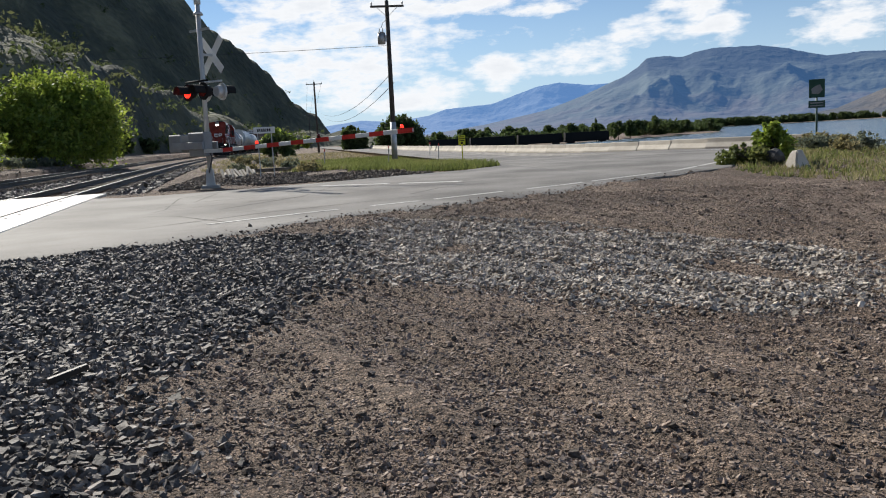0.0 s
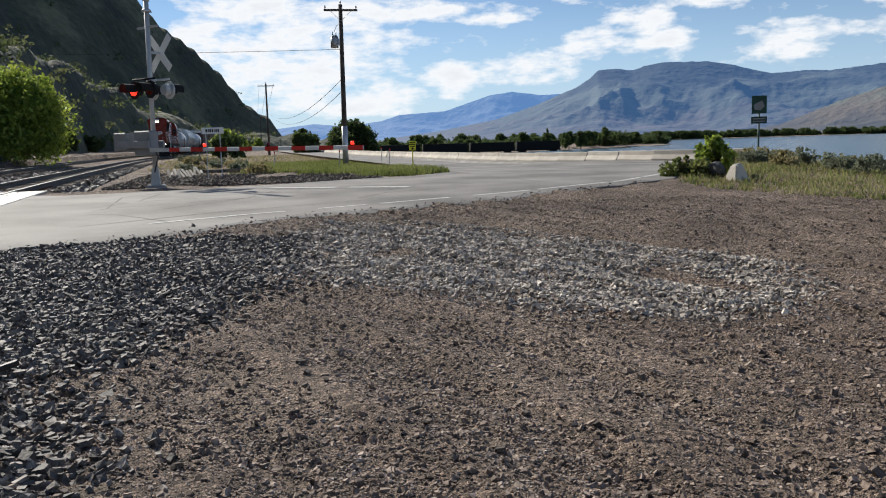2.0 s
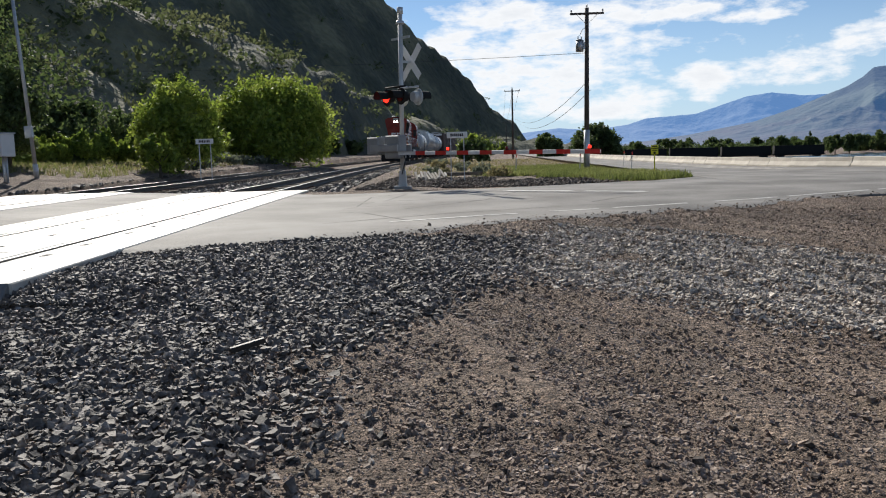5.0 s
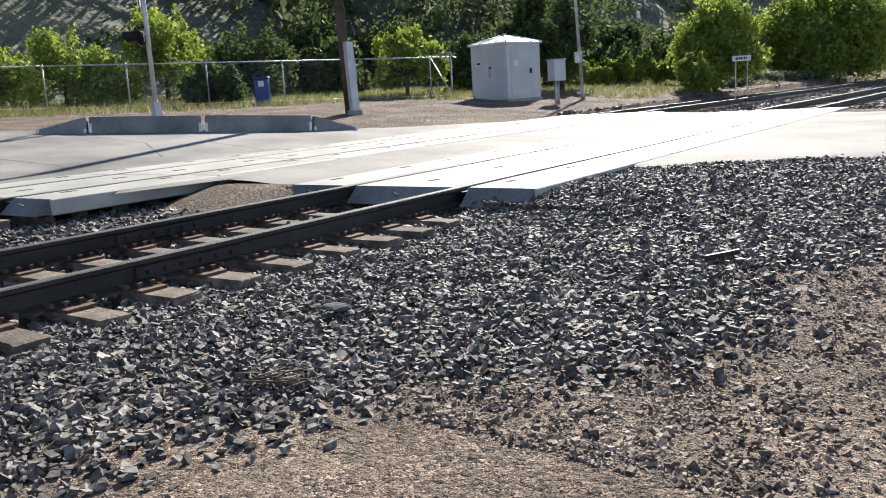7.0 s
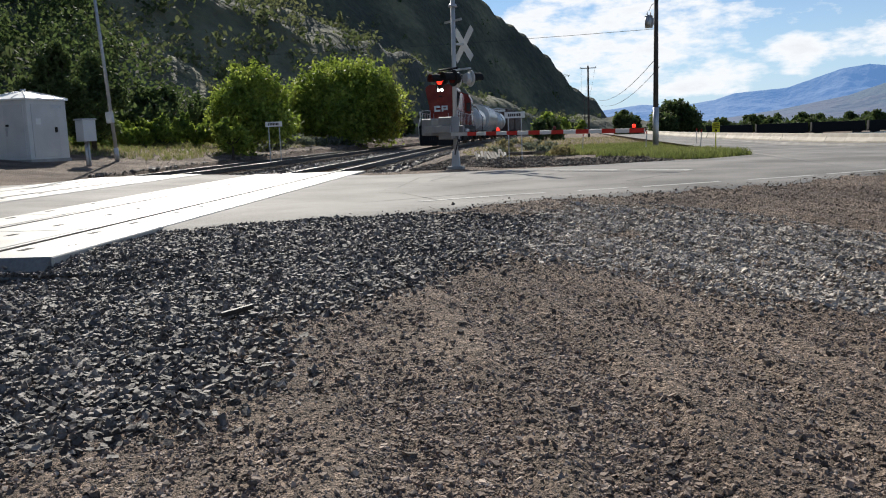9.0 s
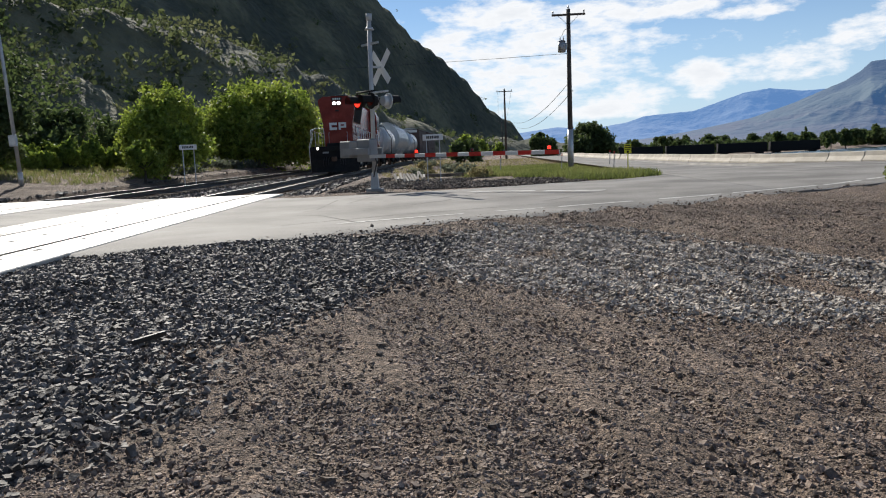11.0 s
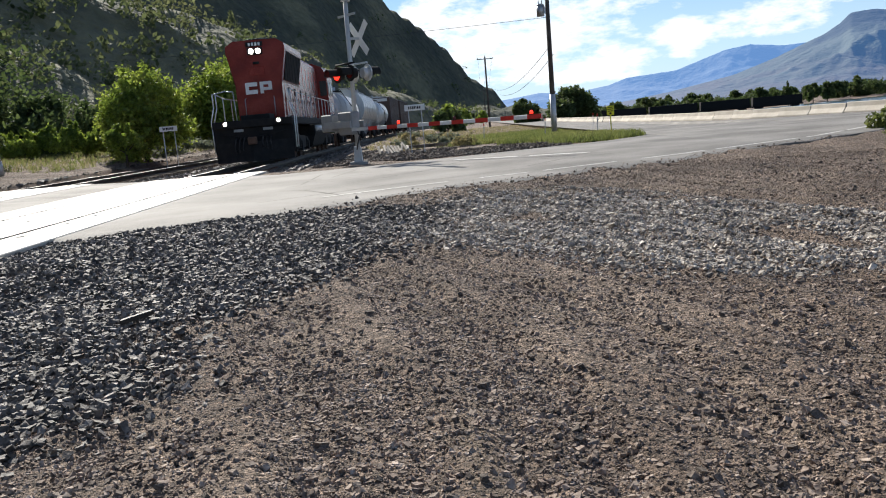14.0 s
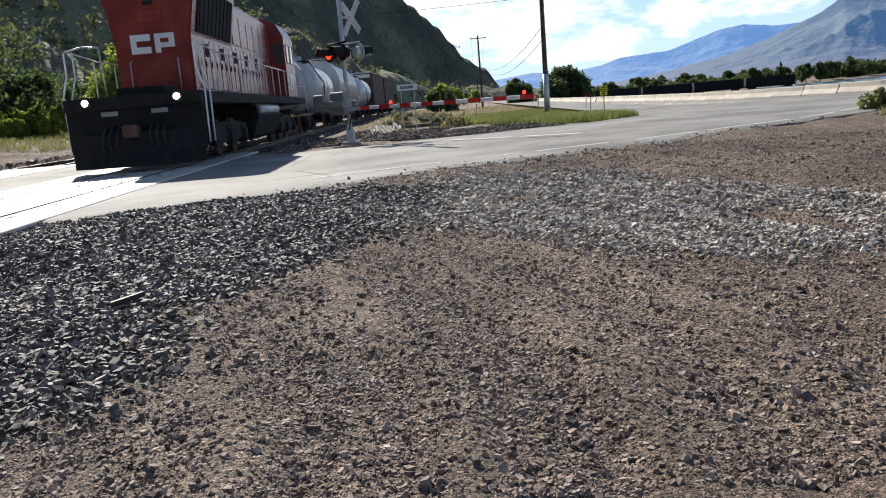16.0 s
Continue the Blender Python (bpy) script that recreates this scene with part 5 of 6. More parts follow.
def locomotive():
    l = thing("locomotive", put_on_track(120), "dusty red diesel freight locomotive running long hood first", "locomotive")
    # frame, platform, pilot
    part("frame", Box(-1.5, 1.5, -20.3, -0.25, 1.38, 1.66, 0.02), "black", l)
    part("side_sill", Box(1.5, 1.515, -20.3, -0.25, 1.5, 1.64), "tank_white", l, "pale reflective sill stripe")
    bm = Prism([(-1.5, 1.4), (1.5, 1.4), (1.5, 0.55), (1.35, 0.12), (-1.35, 0.12), (-1.5, 0.55)], "y", -0.55, -0.35)
    part("pilot_plate", bm, "black", l)
    bm = bmesh.new()
    for s in (-1, 1):
        vs = [bm.verts.new(v) for v in ((0, 0.25, 0.12), (s * 1.45, -0.3, 0.12), (s * 1.45, -0.35, 0.85), (0, 0.05, 0.85))]
        bm.faces.new(vs if s < 0 else vs[::-1])
    pl = part("snow_plough", bm, "black", l)
    pl.modifiers.new("solid", "SOLIDIFY").thickness = 0.04
    coupler(l, -0.35, 1)
    coupler(l, -20.3, -1)
    for s in (-1, 1):
        d = part("ditch_light", Rod((s * 1.0, -0.5, 1.56), (s * 1.0, -0.2, 1.56), 0.13, n=18), "black", l)
        part("lens", Rod((s * 1.0, -0.2, 1.56), (s * 1.0, -0.18, 1.56), 0.072, n=18), "lamp_white", d, "bright white lens")
        # corner steps
        bm = bmesh.new()
        for z in (0.35, 0.68, 1.0, 1.32):
            box(bm, s * 1.15 if s > 0 else -1.52, 1.52 if s > 0 else -1.15, -0.95, -0.55, z, z + 0.03)
        box(bm, s * 1.5 - 0.02, s * 1.5 + 0.02, -0.98, -0.94, 0.3, 1.5)
        box(bm, s * 1.5 - 0.02, s * 1.5 + 0.02, -0.58, -0.54, 0.3, 1.5)
        part("corner_steps", bm, "black", l)
        for y in (-0.5, -1.0):
            part("grab_rail", pipe(bmesh.new(), [(s * 1.54, y, 0.5), (s * 1.56, y, 1.7), (s * 1.42, y - 0.02, 2.2), (s * 1.42, y - 0.02, 2.72)], 0.022, 8), "white_paint", l)
        if s > 0:
            part("end_rail", pipe(bmesh.new(), [(1.42, -0.5, 2.7), (0.95, -0.46, 2.78), (0.62, -0.45, 2.74), (0.58, -0.45, 1.66)], 0.02, 8), "steel", l)
        # walkway handrail with stanchions
        part("handrail", pipe(bmesh.new(), [(s * 1.44, -1.0, 2.72), (s * 1.46, -2.6, 2.62), (s * 1.46, -15.0, 2.62)], 0.02, 8), "white_paint", l)
        for i in range(9):
            part("stanchion", Rod((s * 1.46, -2.4 - 1.5 * i, 1.66), (s * 1.46, -2.4 - 1.5 * i, 2.62), 0.018, n=8), "white_paint", l)
        # air hoses and cut levers
        for x in (0.35, 0.5, 0.65):
            part("air_hose", pipe(bmesh.new(), [(s * x, -0.3, 1.0), (s * x, -0.05, 0.85), (s * (x + 0.03), 0.02, 0.6), (s * x, -0.1, 0.42)], 0.025, 6), "rubber", l)
        part("uncoupling_lever", pipe(bmesh.new(), [(s * 1.3, -0.2, 1.2), (s * 0.5, -0.18, 1.05), (s * 0.12, -0.1, 1.02)], 0.014, 6), "black", l)
        part("number_plate", Box(s * 0.55 - 0.18, s * 0.55 + 0.18, -0.36, -0.33, 1.24, 1.34), "cabin_grey", l)
    # hood: flared radiator end, then the engine hood
    prof = [(-0.9, 1.66), (0.9, 1.66), (0.93, 3.1), (1.18, 4.4), (1.15, 4.62), (0.85, 4.8), (-0.85, 4.8), (-1.15, 4.62), (-1.18, 4.4), (-0.93, 3.1)]
    bm = Prism(prof, "y", -7.4, -2.5)
    bmesh.ops.bevel(bm, geom=[e for e in bm.edges if abs(e.verts[0].co.y - e.verts[1].co.y) < 0.01 and e.verts[0].co.y > -3], offset=0.05, segments=2, affect="EDGES")
    rad = part("radiator_hood", bm, "red_paint", l, "dusty red flared hood end")
    bm = Prism([(-0.9, 1.66), (0.9, 1.66), (0.92, 4.38), (0.7, 4.6), (-0.7, 4.6), (-0.92, 4.38)], "y", -15.3, -7.4)
    hood = part("engine_hood", bm, "red_paint", l)
    for s in (-1, 1):
        bm = Prism([(s * 0.962, 3.18), (s * 0.975, 3.18), (s * 1.178, 4.3), (s * 1.165, 4.32)], "y", -7.1, -3.0)
        gr = part("radiator_grille", bm, "black", rad, "black radiator intake grille")
        for i in range(9):
            y = -3.2 - 0.46 * i
            part("louvre", Prism([(s * 0.97, 3.2), (s * 0.995, 3.2), (s * 1.195, 4.28), (s * 1.17, 4.3)], "y", y - 0.02, y), "black", gr)
        # hood doors, with latches and hinges
        y = -3.1
        for i in range(19):
            d = part("hood_door", Box(s * 0.922 - 0.014, s * 0.922 + 0.022, y - 0.56, y - 0.03, 1.78, 3.02 if y > -7.3 else 3.1, 0.008), "red_paint", rad if y > -7.3 else hood)
            part("latch", Box(s * 0.945 - 0.012, s * 0.945 + 0.03, y - 0.12, y - 0.06, 2.35, 2.5), "black", d)
            if i % 3 == 1:
                part("louvre", Box(s * 0.945 - 0.01, s * 0.945 + 0.015, y - 0.46, y - 0.16, 2.62, 2.95), "black", d)
            y -= 0.62
        for i in range(6):
            y0 = -7.8 - 1.22 * i
            part("upper_panel", Box(s * 0.922 - 0.015, s * 0.922 + 0.012, y0 - 1.1, y0, 3.2, 4.1, 0.008), "red_paint", hood)
    # front of the hood
    for z in (4.36, ):
        hb = part("headlight", Box(-0.3, 0.3, -2.52, -2.44, z - 0.14, z + 0.14, 0.02), "black", rad)
        for x in (-0.14, 0.14):
            part("lens", Rod((x, -2.44, z), (x, -2.425, z), 0.105, n=18), "lamp_white", hb, "bright white headlamp")
    nb = part("number_board", Box(-0.34, 0.34, -2.5, -2.46, 4.54, 4.72, 0.01), "black", rad)
    for i in range(4):
        part("lettering", Box(-0.24 + 0.13 * i, -0.16 + 0.13 * i, -2.465, -2.455, 4.57, 4.69), "white_paint", nb)
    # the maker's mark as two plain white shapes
    for x in (0.29, -0.29):
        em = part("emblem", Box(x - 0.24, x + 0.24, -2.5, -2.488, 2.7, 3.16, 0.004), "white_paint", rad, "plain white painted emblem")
        if x > 0:
            part("emblem_slot", Box(x - 0.25, x + 0.1, -2.489, -2.484, 2.86, 3.0), "red_paint", em)
        else:
            part("emblem_slot", Box(x - 0.1, x + 0.1, -2.489, -2.484, 2.94, 3.04), "red_paint", em)
            part("emblem_slot", Box(x - 0.25, x + 0.1, -2.489, -2.484, 2.69, 2.82), "red_paint", em)
    part("front_door", Box(-0.3, 0.3, -2.5, -2.485, 3.42, 3.75, 0.01), "red_paint", rad)
    part("sand_filler", Box(-0.12, 0.12, -2.5, -2.46, 3.85, 3.95, 0.01), "black", rad)
    for s in (-1, 1):
        part("grab_iron", pipe(bmesh.new(), [(s * 0.55, -2.5, 1.8), (s * 0.58, -2.4, 1.85), (s * 0.58, -2.4, 2.5), (s * 0.55, -2.5, 2.55)], 0.016, 6), "steel", rad)
    part("platform_box", Box(-0.55, 0.55, -2.2, -1.0, 1.66, 1.86, 0.02), "black", l)
    part("horn", rod(Rod((0.3, -6, 4.75), (0.3, -6, 4.95), 0.03), (0.3, -6.2, 4.95), (0.3, -5.7, 4.95), 0.04, 0.11, 12), "steel", l)
    for y in (-3.6, -5.0, -6.4):
        fb = part("radiator_fan", Rod((0, y, 4.78), (0, y, 4.9), 0.6, n=28), "black", rad)
        part("fan_guard", Rod((0, y, 4.9), (0, y, 4.92), 0.52, 0.5, n=20), "steel", fb)
    for y in (-8.6, -10.0):
        part("dynamic_brake_fan", Rod((0, y, 4.58), (0, y, 4.72), 0.55, n=28), "black", hood)
    part("exhaust_stack", Box(-0.25, 0.25, -12.4, -11.6, 4.55, 4.8, 0.03), "black", hood)
    # cab and short hood
    bm = Prism([(-1.45, 1.66), (1.45, 1.66), (1.45, 4.0), (1.2, 4.5), (0.7, 4.72), (-0.7, 4.72), (-1.2, 4.5), (-1.45, 4.0)], "y", -18.0, -15.3)
    cab = part("cab", bm, "red_paint", l)
    for s in (-1, 1):
        for a, b in ((-16.5, -15.7), (-17.6, -16.75)):
            w = part("window", Box(s * 1.45 - 0.012, s * 1.45 + 0.012, a, b, 3.0, 3.7, 0.005), "glass", cab)
            part("window_frame", pipe(bmesh.new(), [(s * 1.465, a, 3.0), (s * 1.465, b, 3.0), (s * 1.465, b, 3.7), (s * 1.465, a, 3.7), (s * 1.465, a, 3.0)], 0.018, 4), "steel", w)
        part("window", Box(s * 1.2 - 0.18, s * 1.2 + 0.18, -15.3, -15.285, 2.95, 3.75), "glass", cab)
        part("cab_side_panel", Box(s * 1.45 - 0.01, s * 1.45 + 0.01, -17.2, -16.2, 2.1, 2.6), "tank_white", cab, "pale lettering panel")
    bm = Prism([(-0.85, 1.66), (0.85, 1.66), (0.85, 2.7), (0.6, 2.95), (-0.6, 2.95), (-0.85, 2.7)], "y", -19.6, -18.0)
    part("short_hood", bm, "red_paint", l)
    # under the frame
    bm = Prism([(-1.35, 1.35), (1.35, 1.35), (1.42, 1.0), (1.2, 0.4), (0.9, 0.28), (-0.9, 0.28), (-1.2, 0.4), (-1.42, 1.0)], "y", -12.6, -7.9)
    part("fuel_tank", bm, "black", l)
    for s in (-1, 1):
        part("air_reservoir", Rod((s * 1.25, -12.2, 1.2), (s * 1.25, -8.3, 1.2), 0.2, n=16), "steel", l, "grey cylindrical air reservoir")
    truck(l, -4.7, 3, 2.0)
    truck(l, -15.9, 3, 2.0)
    train.append((l, 0.0))


locomotive()


def car_base(t, length, mat="black"):
    part("underframe", Box(-0.5, 0.5, -length + 0.3, -0.3, 0.95, 1.2), mat, t)
    coupler(t, -0.4, 1)
    coupler(t, -length + 0.4, -1)
    truck(t, -2.2, 2, 1.75, 0.42)
    truck(t, -length + 2.2, 2, 1.75, 0.42)


def tank_car(back, length, radius, mat, label, zc):
    t = thing("tank_car", put_on_track(120 + back), label, "tank car", "freight cars")
    car_base(t, length)
    bm = Rod((0, -0.9, zc), (0, -length + 0.9, zc), radius, n=40)
    for y, s in ((-0.9, 1), (-length + 0.9, -1)):
        rod(bm, (0, y, zc), (0, y + 0.28 * s, zc), radius, radius * 0.75, 40)
        rod(bm, (0, y + 0.28 * s, zc), (0, y + 0.42 * s, zc), radius * 0.75, radius * 0.3, 40)
    tank = part("tank", bm, mat, t)
    for k in range(5):
        y = -1.2 - (length - 2.4) * k / 4
        part("seam_band", Rod((0, y - 0.05, zc), (0, y + 0.05, zc), radius + 0.02, n=40), mat, tank)
    part("manway", Rod((0, -length / 2, zc + radius - 0.1), (0, -length / 2, zc + radius + 0.35), 0.35, n=18), "steel", tank)
    part("top_platform", Box(-0.7, 0.7, -length / 2 - 1.2, -length / 2 + 1.2, zc + radius + 0.02, zc + radius + 0.06), "black", t)
    for s in (-1, 1):
        bm = bmesh.new()
        for o in (-0.2, 0.2):
            pipe(bm, [(s * (radius + 0.05), -length / 2 + o, 1.0), (s * (radius + 0.12), -length / 2 + o, zc + 0.2), (s * 0.7, -length / 2 + o, zc + radius + 0.1)], 0.02, 6)
        for k in range(7):
            z = 1.1 + 0.3 * k
            rod(bm, (s * (radius + 0.1), -length / 2 - 0.2, z), (s * (radius + 0.1), -length / 2 + 0.2, z), 0.013, n=6)
        part("ladder", bm, "black", t)
        part("end_platform_rail", pipe(bmesh.new(), [(s * 1.3, -0.35, 1.1), (s * 1.3, -0.35, 2.2), (0, -0.35, 2.2)], 0.022, 6), "white_paint", t)
        part("side_sill", Box(s * 1.25 - 0.06, s * 1.25 + 0.06, -length + 0.4, -0.4, 1.0, 1.18), "black", t)
    train.append((t, back))


def hopper_car(back, length, label):
    t = thing("hopper_car", put_on_track(120 + back), label, "hopper car", "freight cars")
    car_base(t, length)
    prof = []
    for i in range(25):
        a = radians(-62 + 304 * i / 24)
        prof.append((1.5 * math.cos(a), 2.75 + 1.55 * math.sin(a)))
    part("body", Prism(prof, "y", -length + 1.1, -1.1), "tank_silver", t)
    for k in range(9):
        y = -1.1 - (length - 2.2) * k / 8
        part("rib", Prism([(x * 1.012, 2.75 + (z - 2.75) * 1.012) for x, z in prof], "y", y - 0.04, y + 0.04), "tank_silver", t)
    part("roof_walk", Box(-0.4, 0.4, -length + 0.6, -0.6, 4.34, 4.38), "steel", t)
    for y in (-0.5, -length + 0.5):
        bm = bmesh.new()
        for x in (-1.25, -0.6, 0.6, 1.25):
            rod(bm, (x, y, 1.1), (x * 0.9, y, 4.2), 0.03, n=6)
        for z in (1.6, 2.1, 2.6, 3.1, 3.6, 4.1):
            rod(bm, (-1.25, y, z), (-0.6, y, z), 0.014, n=6)
            rod(bm, (0.6, y, z), (1.25, y, z), 0.014, n=6)
        part("end_ladder", bm, "tank_silver", t)
    for k in range(3):
        y = -length / 2 + (k - 1) * 3.6
        part("discharge_chute", Prism([(-1.2, 1.6), (1.2, 1.6), (0.4, 0.4), (-0.4, 0.4)], "y", y - 1.2, y + 1.2), "tank_silver", t)
    train.append((t, back))


def box_car(back, length, label):
    t = thing("box_car", put_on_track(120 + back), label, "box car", "freight cars")
    car_base(t, length)
    part("body", Box(-1.5, 1.5, -length + 0.5, -0.5, 1.05, 4.5, 0.03), "boxcar", t)
    part("roof", Prism([(-1.55, 4.5), (1.55, 4.5), (0, 4.68)], "y", -length + 0.45, -0.45), "tank_white", t)
    part("end_stripe", Box(-1.2, 1.2, -0.5, -0.48, 4.05, 4.4), "white_paint", t)
    for k in range(9):
        y = -0.8 - (length - 1.6) * k / 8
        for s in (-1, 1):
            part("side_post", Box(s * 1.5 - 0.03, s * 1.5 + 0.05, y - 0.05, y + 0.05, 1.05, 4.45), "boxcar", t)
    for z in (1.6, 2.2, 2.8, 3.4):
        part("end_rib", Box(-1.4, 1.4, -0.5, -0.42, z, z + 0.16, 0.03), "boxcar", t)
    train.append((t, back))


tank_car(21.0, 15.5, 1.35, "tank_white", "pale grey tank car coupled behind the locomotive", 2.35)
hopper_car(36.8, 16.5, "round-sided silver hopper car in the moving train")
tank_car(53.6, 15.5, 1.4, "tank_silver", "silver tank car with ringed shell in the moving train", 2.5)
box_car(69.4, 16.0, "dark brown box car with a pale roof")
box_car(85.8, 16.0, "dark brown box car with a pale roof")


# ---- plants ----
def raw_np(name, verts, faces, mat, parent=None):
    me = bpy.data.meshes.new(name)
    nv, nf, k = len(verts), len(faces), faces.shape[1]
    me.vertices.add(nv)
    me.vertices.foreach_set("co", np.asarray(verts, dtype=np.float32).ravel())
    me.loops.add(nf * k)
    me.loops.foreach_set("vertex_index", np.asarray(faces, dtype=np.int32).ravel())
    me.polygons.add(nf)
    me.polygons.foreach_set("loop_start", np.arange(0, nf * k, k, dtype=np.int32))
    me.update(calc_edges=True)
    me.shade_flat()
    me.materials.append(M[mat])
    ob = new(name, me)
    if parent:
        ob.parent = parent
    return ob


def leaf_cloud(rng, blobs, n, size, hollow=0.42):
    """Small folded leaves in and round a set of blobs (x, y, z, rx, ry, rz)."""
    b = np.array(blobs, dtype=float)
    vol = b[:, 3] * b[:, 4] + b[:, 4] * b[:, 5] + b[:, 3] * b[:, 5]
    pick = rng.choice(len(b), n, p=vol / vol.sum())
    d = rng.normal(size=(n, 3))
    d /= np.linalg.norm(d, axis=1)[:, None]
    lump = 1 + 0.22 * np.sin(d[:, :1] * 5 + pick[:, None]) * np.cos(d[:, 2:] * 6 + 2 * pick[:, None])
    rad = (hollow + (1 - hollow) * rng.random((n, 1)) ** 0.6) * lump + rng.normal(size=(n, 1)) * 0.15
    c = b[pick, :3] + d * b[pick, 3:6] * rad
    a = rng.normal(size=(n, 3))
    a /= np.linalg.norm(a, axis=1)[:, None]
    e = np.cross(a, rng.normal(size=(n, 3)))
    e /= np.linalg.norm(e, axis=1)[:, None]
    s = size * (0.6 + 0.8 * rng.random((n, 1)))
    q = np.stack([c - a * s, c + e * s * 0.55, c + a * s, c - e * s * 0.55], 1)
    return q.reshape(-1, 3), np.arange(4 * n).reshape(n, 4)


def shrub(name, x, y, blobs, n, size, mat, label, category, group, seed, z=None, trunk=True):
    rng = np.random.default_rng(seed)
    rnd = random.Random(seed)
    z = ground_z(x, y) if z is None else z
    t = thing(name, pose(x, y, z), label, category, group)
    if trunk:
        bm = bmesh.new()
        top = max(b[2] for b in blobs)
        rod(bm, (0, 0, -0.2), (0.05, 0, top * 0.5), 0.05 * top ** 0.7, 0.03 * top ** 0.7, 8)
        for b in blobs:
            rod(bm, (0.05, 0, top * 0.35), (b[0] * 0.8, b[1] * 0.8, b[2]), 0.022 * top ** 0.7, 0.01, 6)
        part("trunk", bm, "bark", t)
    v, f = leaf_cloud(rng, blobs, n, size)
    raw_np("crown", v, f, mat, t)
    return t


def blob_set(rnd, w, h, k):
    """A dome of clumps with upright shoots along its top and sides."""
    out = []
    for i in range(k):
        a = rnd.uniform(0, 6.283)
        q = rnd.random() ** 0.55
        r = w * 0.36 * q
        roof = h * (0.86 - 0.42 * q ** 2.2)
        s = w * rnd.uniform(0.11, 0.2)
        zz = max(0.4 * s, min(roof - 0.6 * s, roof * rnd.uniform(0.12, 1.0) ** 0.7))
        out.append((r * math.cos(a), r * math.sin(a), zz, s, s, min(s * 1.05, 0.9 * h - zz if 0.9 * h - zz > 0.4 * s else 0.4 * s)))
    for i in range(k):
        a = rnd.uniform(0, 6.283)
        q = rnd.random() ** 0.5
        r, roof = w * 0.43 * q, h * (0.9 - 0.45 * q ** 2.2)
        s = w * rnd.uniform(0.03, 0.06)
        out.append((r * math.cos(a), r * math.sin(a), roof * rnd.uniform(0.75, 1.0), s, s, s * rnd.uniform(1.3, 2.6)))
    return out


def plants():
    rnd = random.Random(21)
    bright = "bright green leafy bush lit from behind beside the track"
    shrub("bush", -15.7, 41.8, blob_set(rnd, 5.2, 5.1, 34), 26000, 0.105, "leaf", bright, "bush", "trackside bushes", 1)
    shrub("bush", -17.9, 69.0, blob_set(rnd, 11.4, 7.6, 60), 52000, 0.16, "leaf", bright, "bush", "trackside bushes", 2)
    shrub("bush", -14.6, 36.6, blob_set(rnd, 2.2, 2.2, 7), 4000, 0.11, "leaf", bright, "bush", "trackside bushes", 3)
    for i in range(10):
        k = i / 9
        x, y = -19.0 - 9.5 * k, 47.5 - 6 * k
        shrub("hedge_bush", x + rnd.uniform(-.3, .3), y, blob_set(rnd, 2.3, rnd.uniform(1.9, 2.3), 6), 3600, 0.1, "leaf", "low bright green hedge bush behind the tracks", "bush", "hedge bushes", 30 + i, trunk=False)
    # behind the fence and cabinet: azimuth, distance, width, height, leaf
    for i, (a, d, w, h, mt) in enumerate(((63, 43, 4.4, 3.4, "leaf"), (57, 44, 4.6, 4.6, "leaf"), (51.5, 46, 4.2, 3.9, "leaf_dark"), (46.5, 50, 4, 3.4, "leaf_dark"), (41.4, 40, 3.2, 3.6, "leaf"), (67.5, 45, 4, 3, "leaf"),
                                          (33.0, 41, 3.0, 5.0, "leaf_dark"), (31.0, 43, 3.0, 5.2, "leaf_dark"), (37, 48, 4, 3.2, "leaf_dark"), (54, 36.5, 2.2, 1.8, "leaf_dark"), (60, 55, 5, 4, "leaf_dark"), (48, 58, 6, 5, "leaf_dark"), (70, 60, 7, 5.5, "leaf_dark"), (42, 62, 6, 5, "leaf_dark"), (27, 58, 6, 4, "leaf_dark"), (23, 66, 5, 4, "leaf_dark"))):
        x, y = -d * math.sin(radians(a)) + 0.8, d * math.cos(radians(a)) - 0.7
        shrub("bush", x, y, blob_set(rnd, w * 1.25, h * 1.08, 14), 8000, 0.11 if d < 50 else 0.18, mt, "leafy green shrub in rough grass behind the fence" if mt == "leaf" else "dull dark green shrub at the foot of the hill", "bush", "shrubs", 50 + i)
    # along the foot of the hill beside the far track
    for i in range(16):
        y = 95 + 11 * i
        x = centre(min(y, 140)) + (7.5 if i % 2 else -11) + rnd.uniform(-2, 2) + (0.05 * (y - 140) if y > 140 else 0)
        shrub("bush", x, y, blob_set(rnd, 5, rnd.uniform(2.5, 4.5), 7), 1600, 0.3, "leaf_dark" if i % 3 else "leaf", "dull green scrub bush along the far track", "bush", "scrub bushes", 80 + i)
    shrub("tree", 10.6, 150, blob_set(rnd, 6, 4.6, 12), 5000, 0.3, "leaf_dark", "round dark green tree beside the far road", "tree", "far trees", 120)
    shrub("tree", 18.6, 149, blob_set(rnd, 9.5, 6.2, 16), 8000, 0.3, "leaf_dark", "round dark green tree beside the far road", "tree", "far trees", 121)
    shrub("tree", 21.5, 152, blob_set(rnd, 6.5, 3.4, 8), 4000, 0.3, "leaf_dark", "round dark green tree beside the far road", "tree", "far trees", 122)
    # weeds at the right of the lot
    shrub("weed_bush", 11.5, 18.4, blob_set(rnd, 1.3, 1.05, 8), 1700, 0.07, "leaf", "yellow-green weed bush beside the white block", "bush", "weeds", 130)
    shrub("weed_bush", 10.7, 18.2, blob_set(rnd, 1.3, 0.55, 6), 1300, 0.06, "grass", "yellow-green weed bush beside the white block", "bush", "weeds", 131)
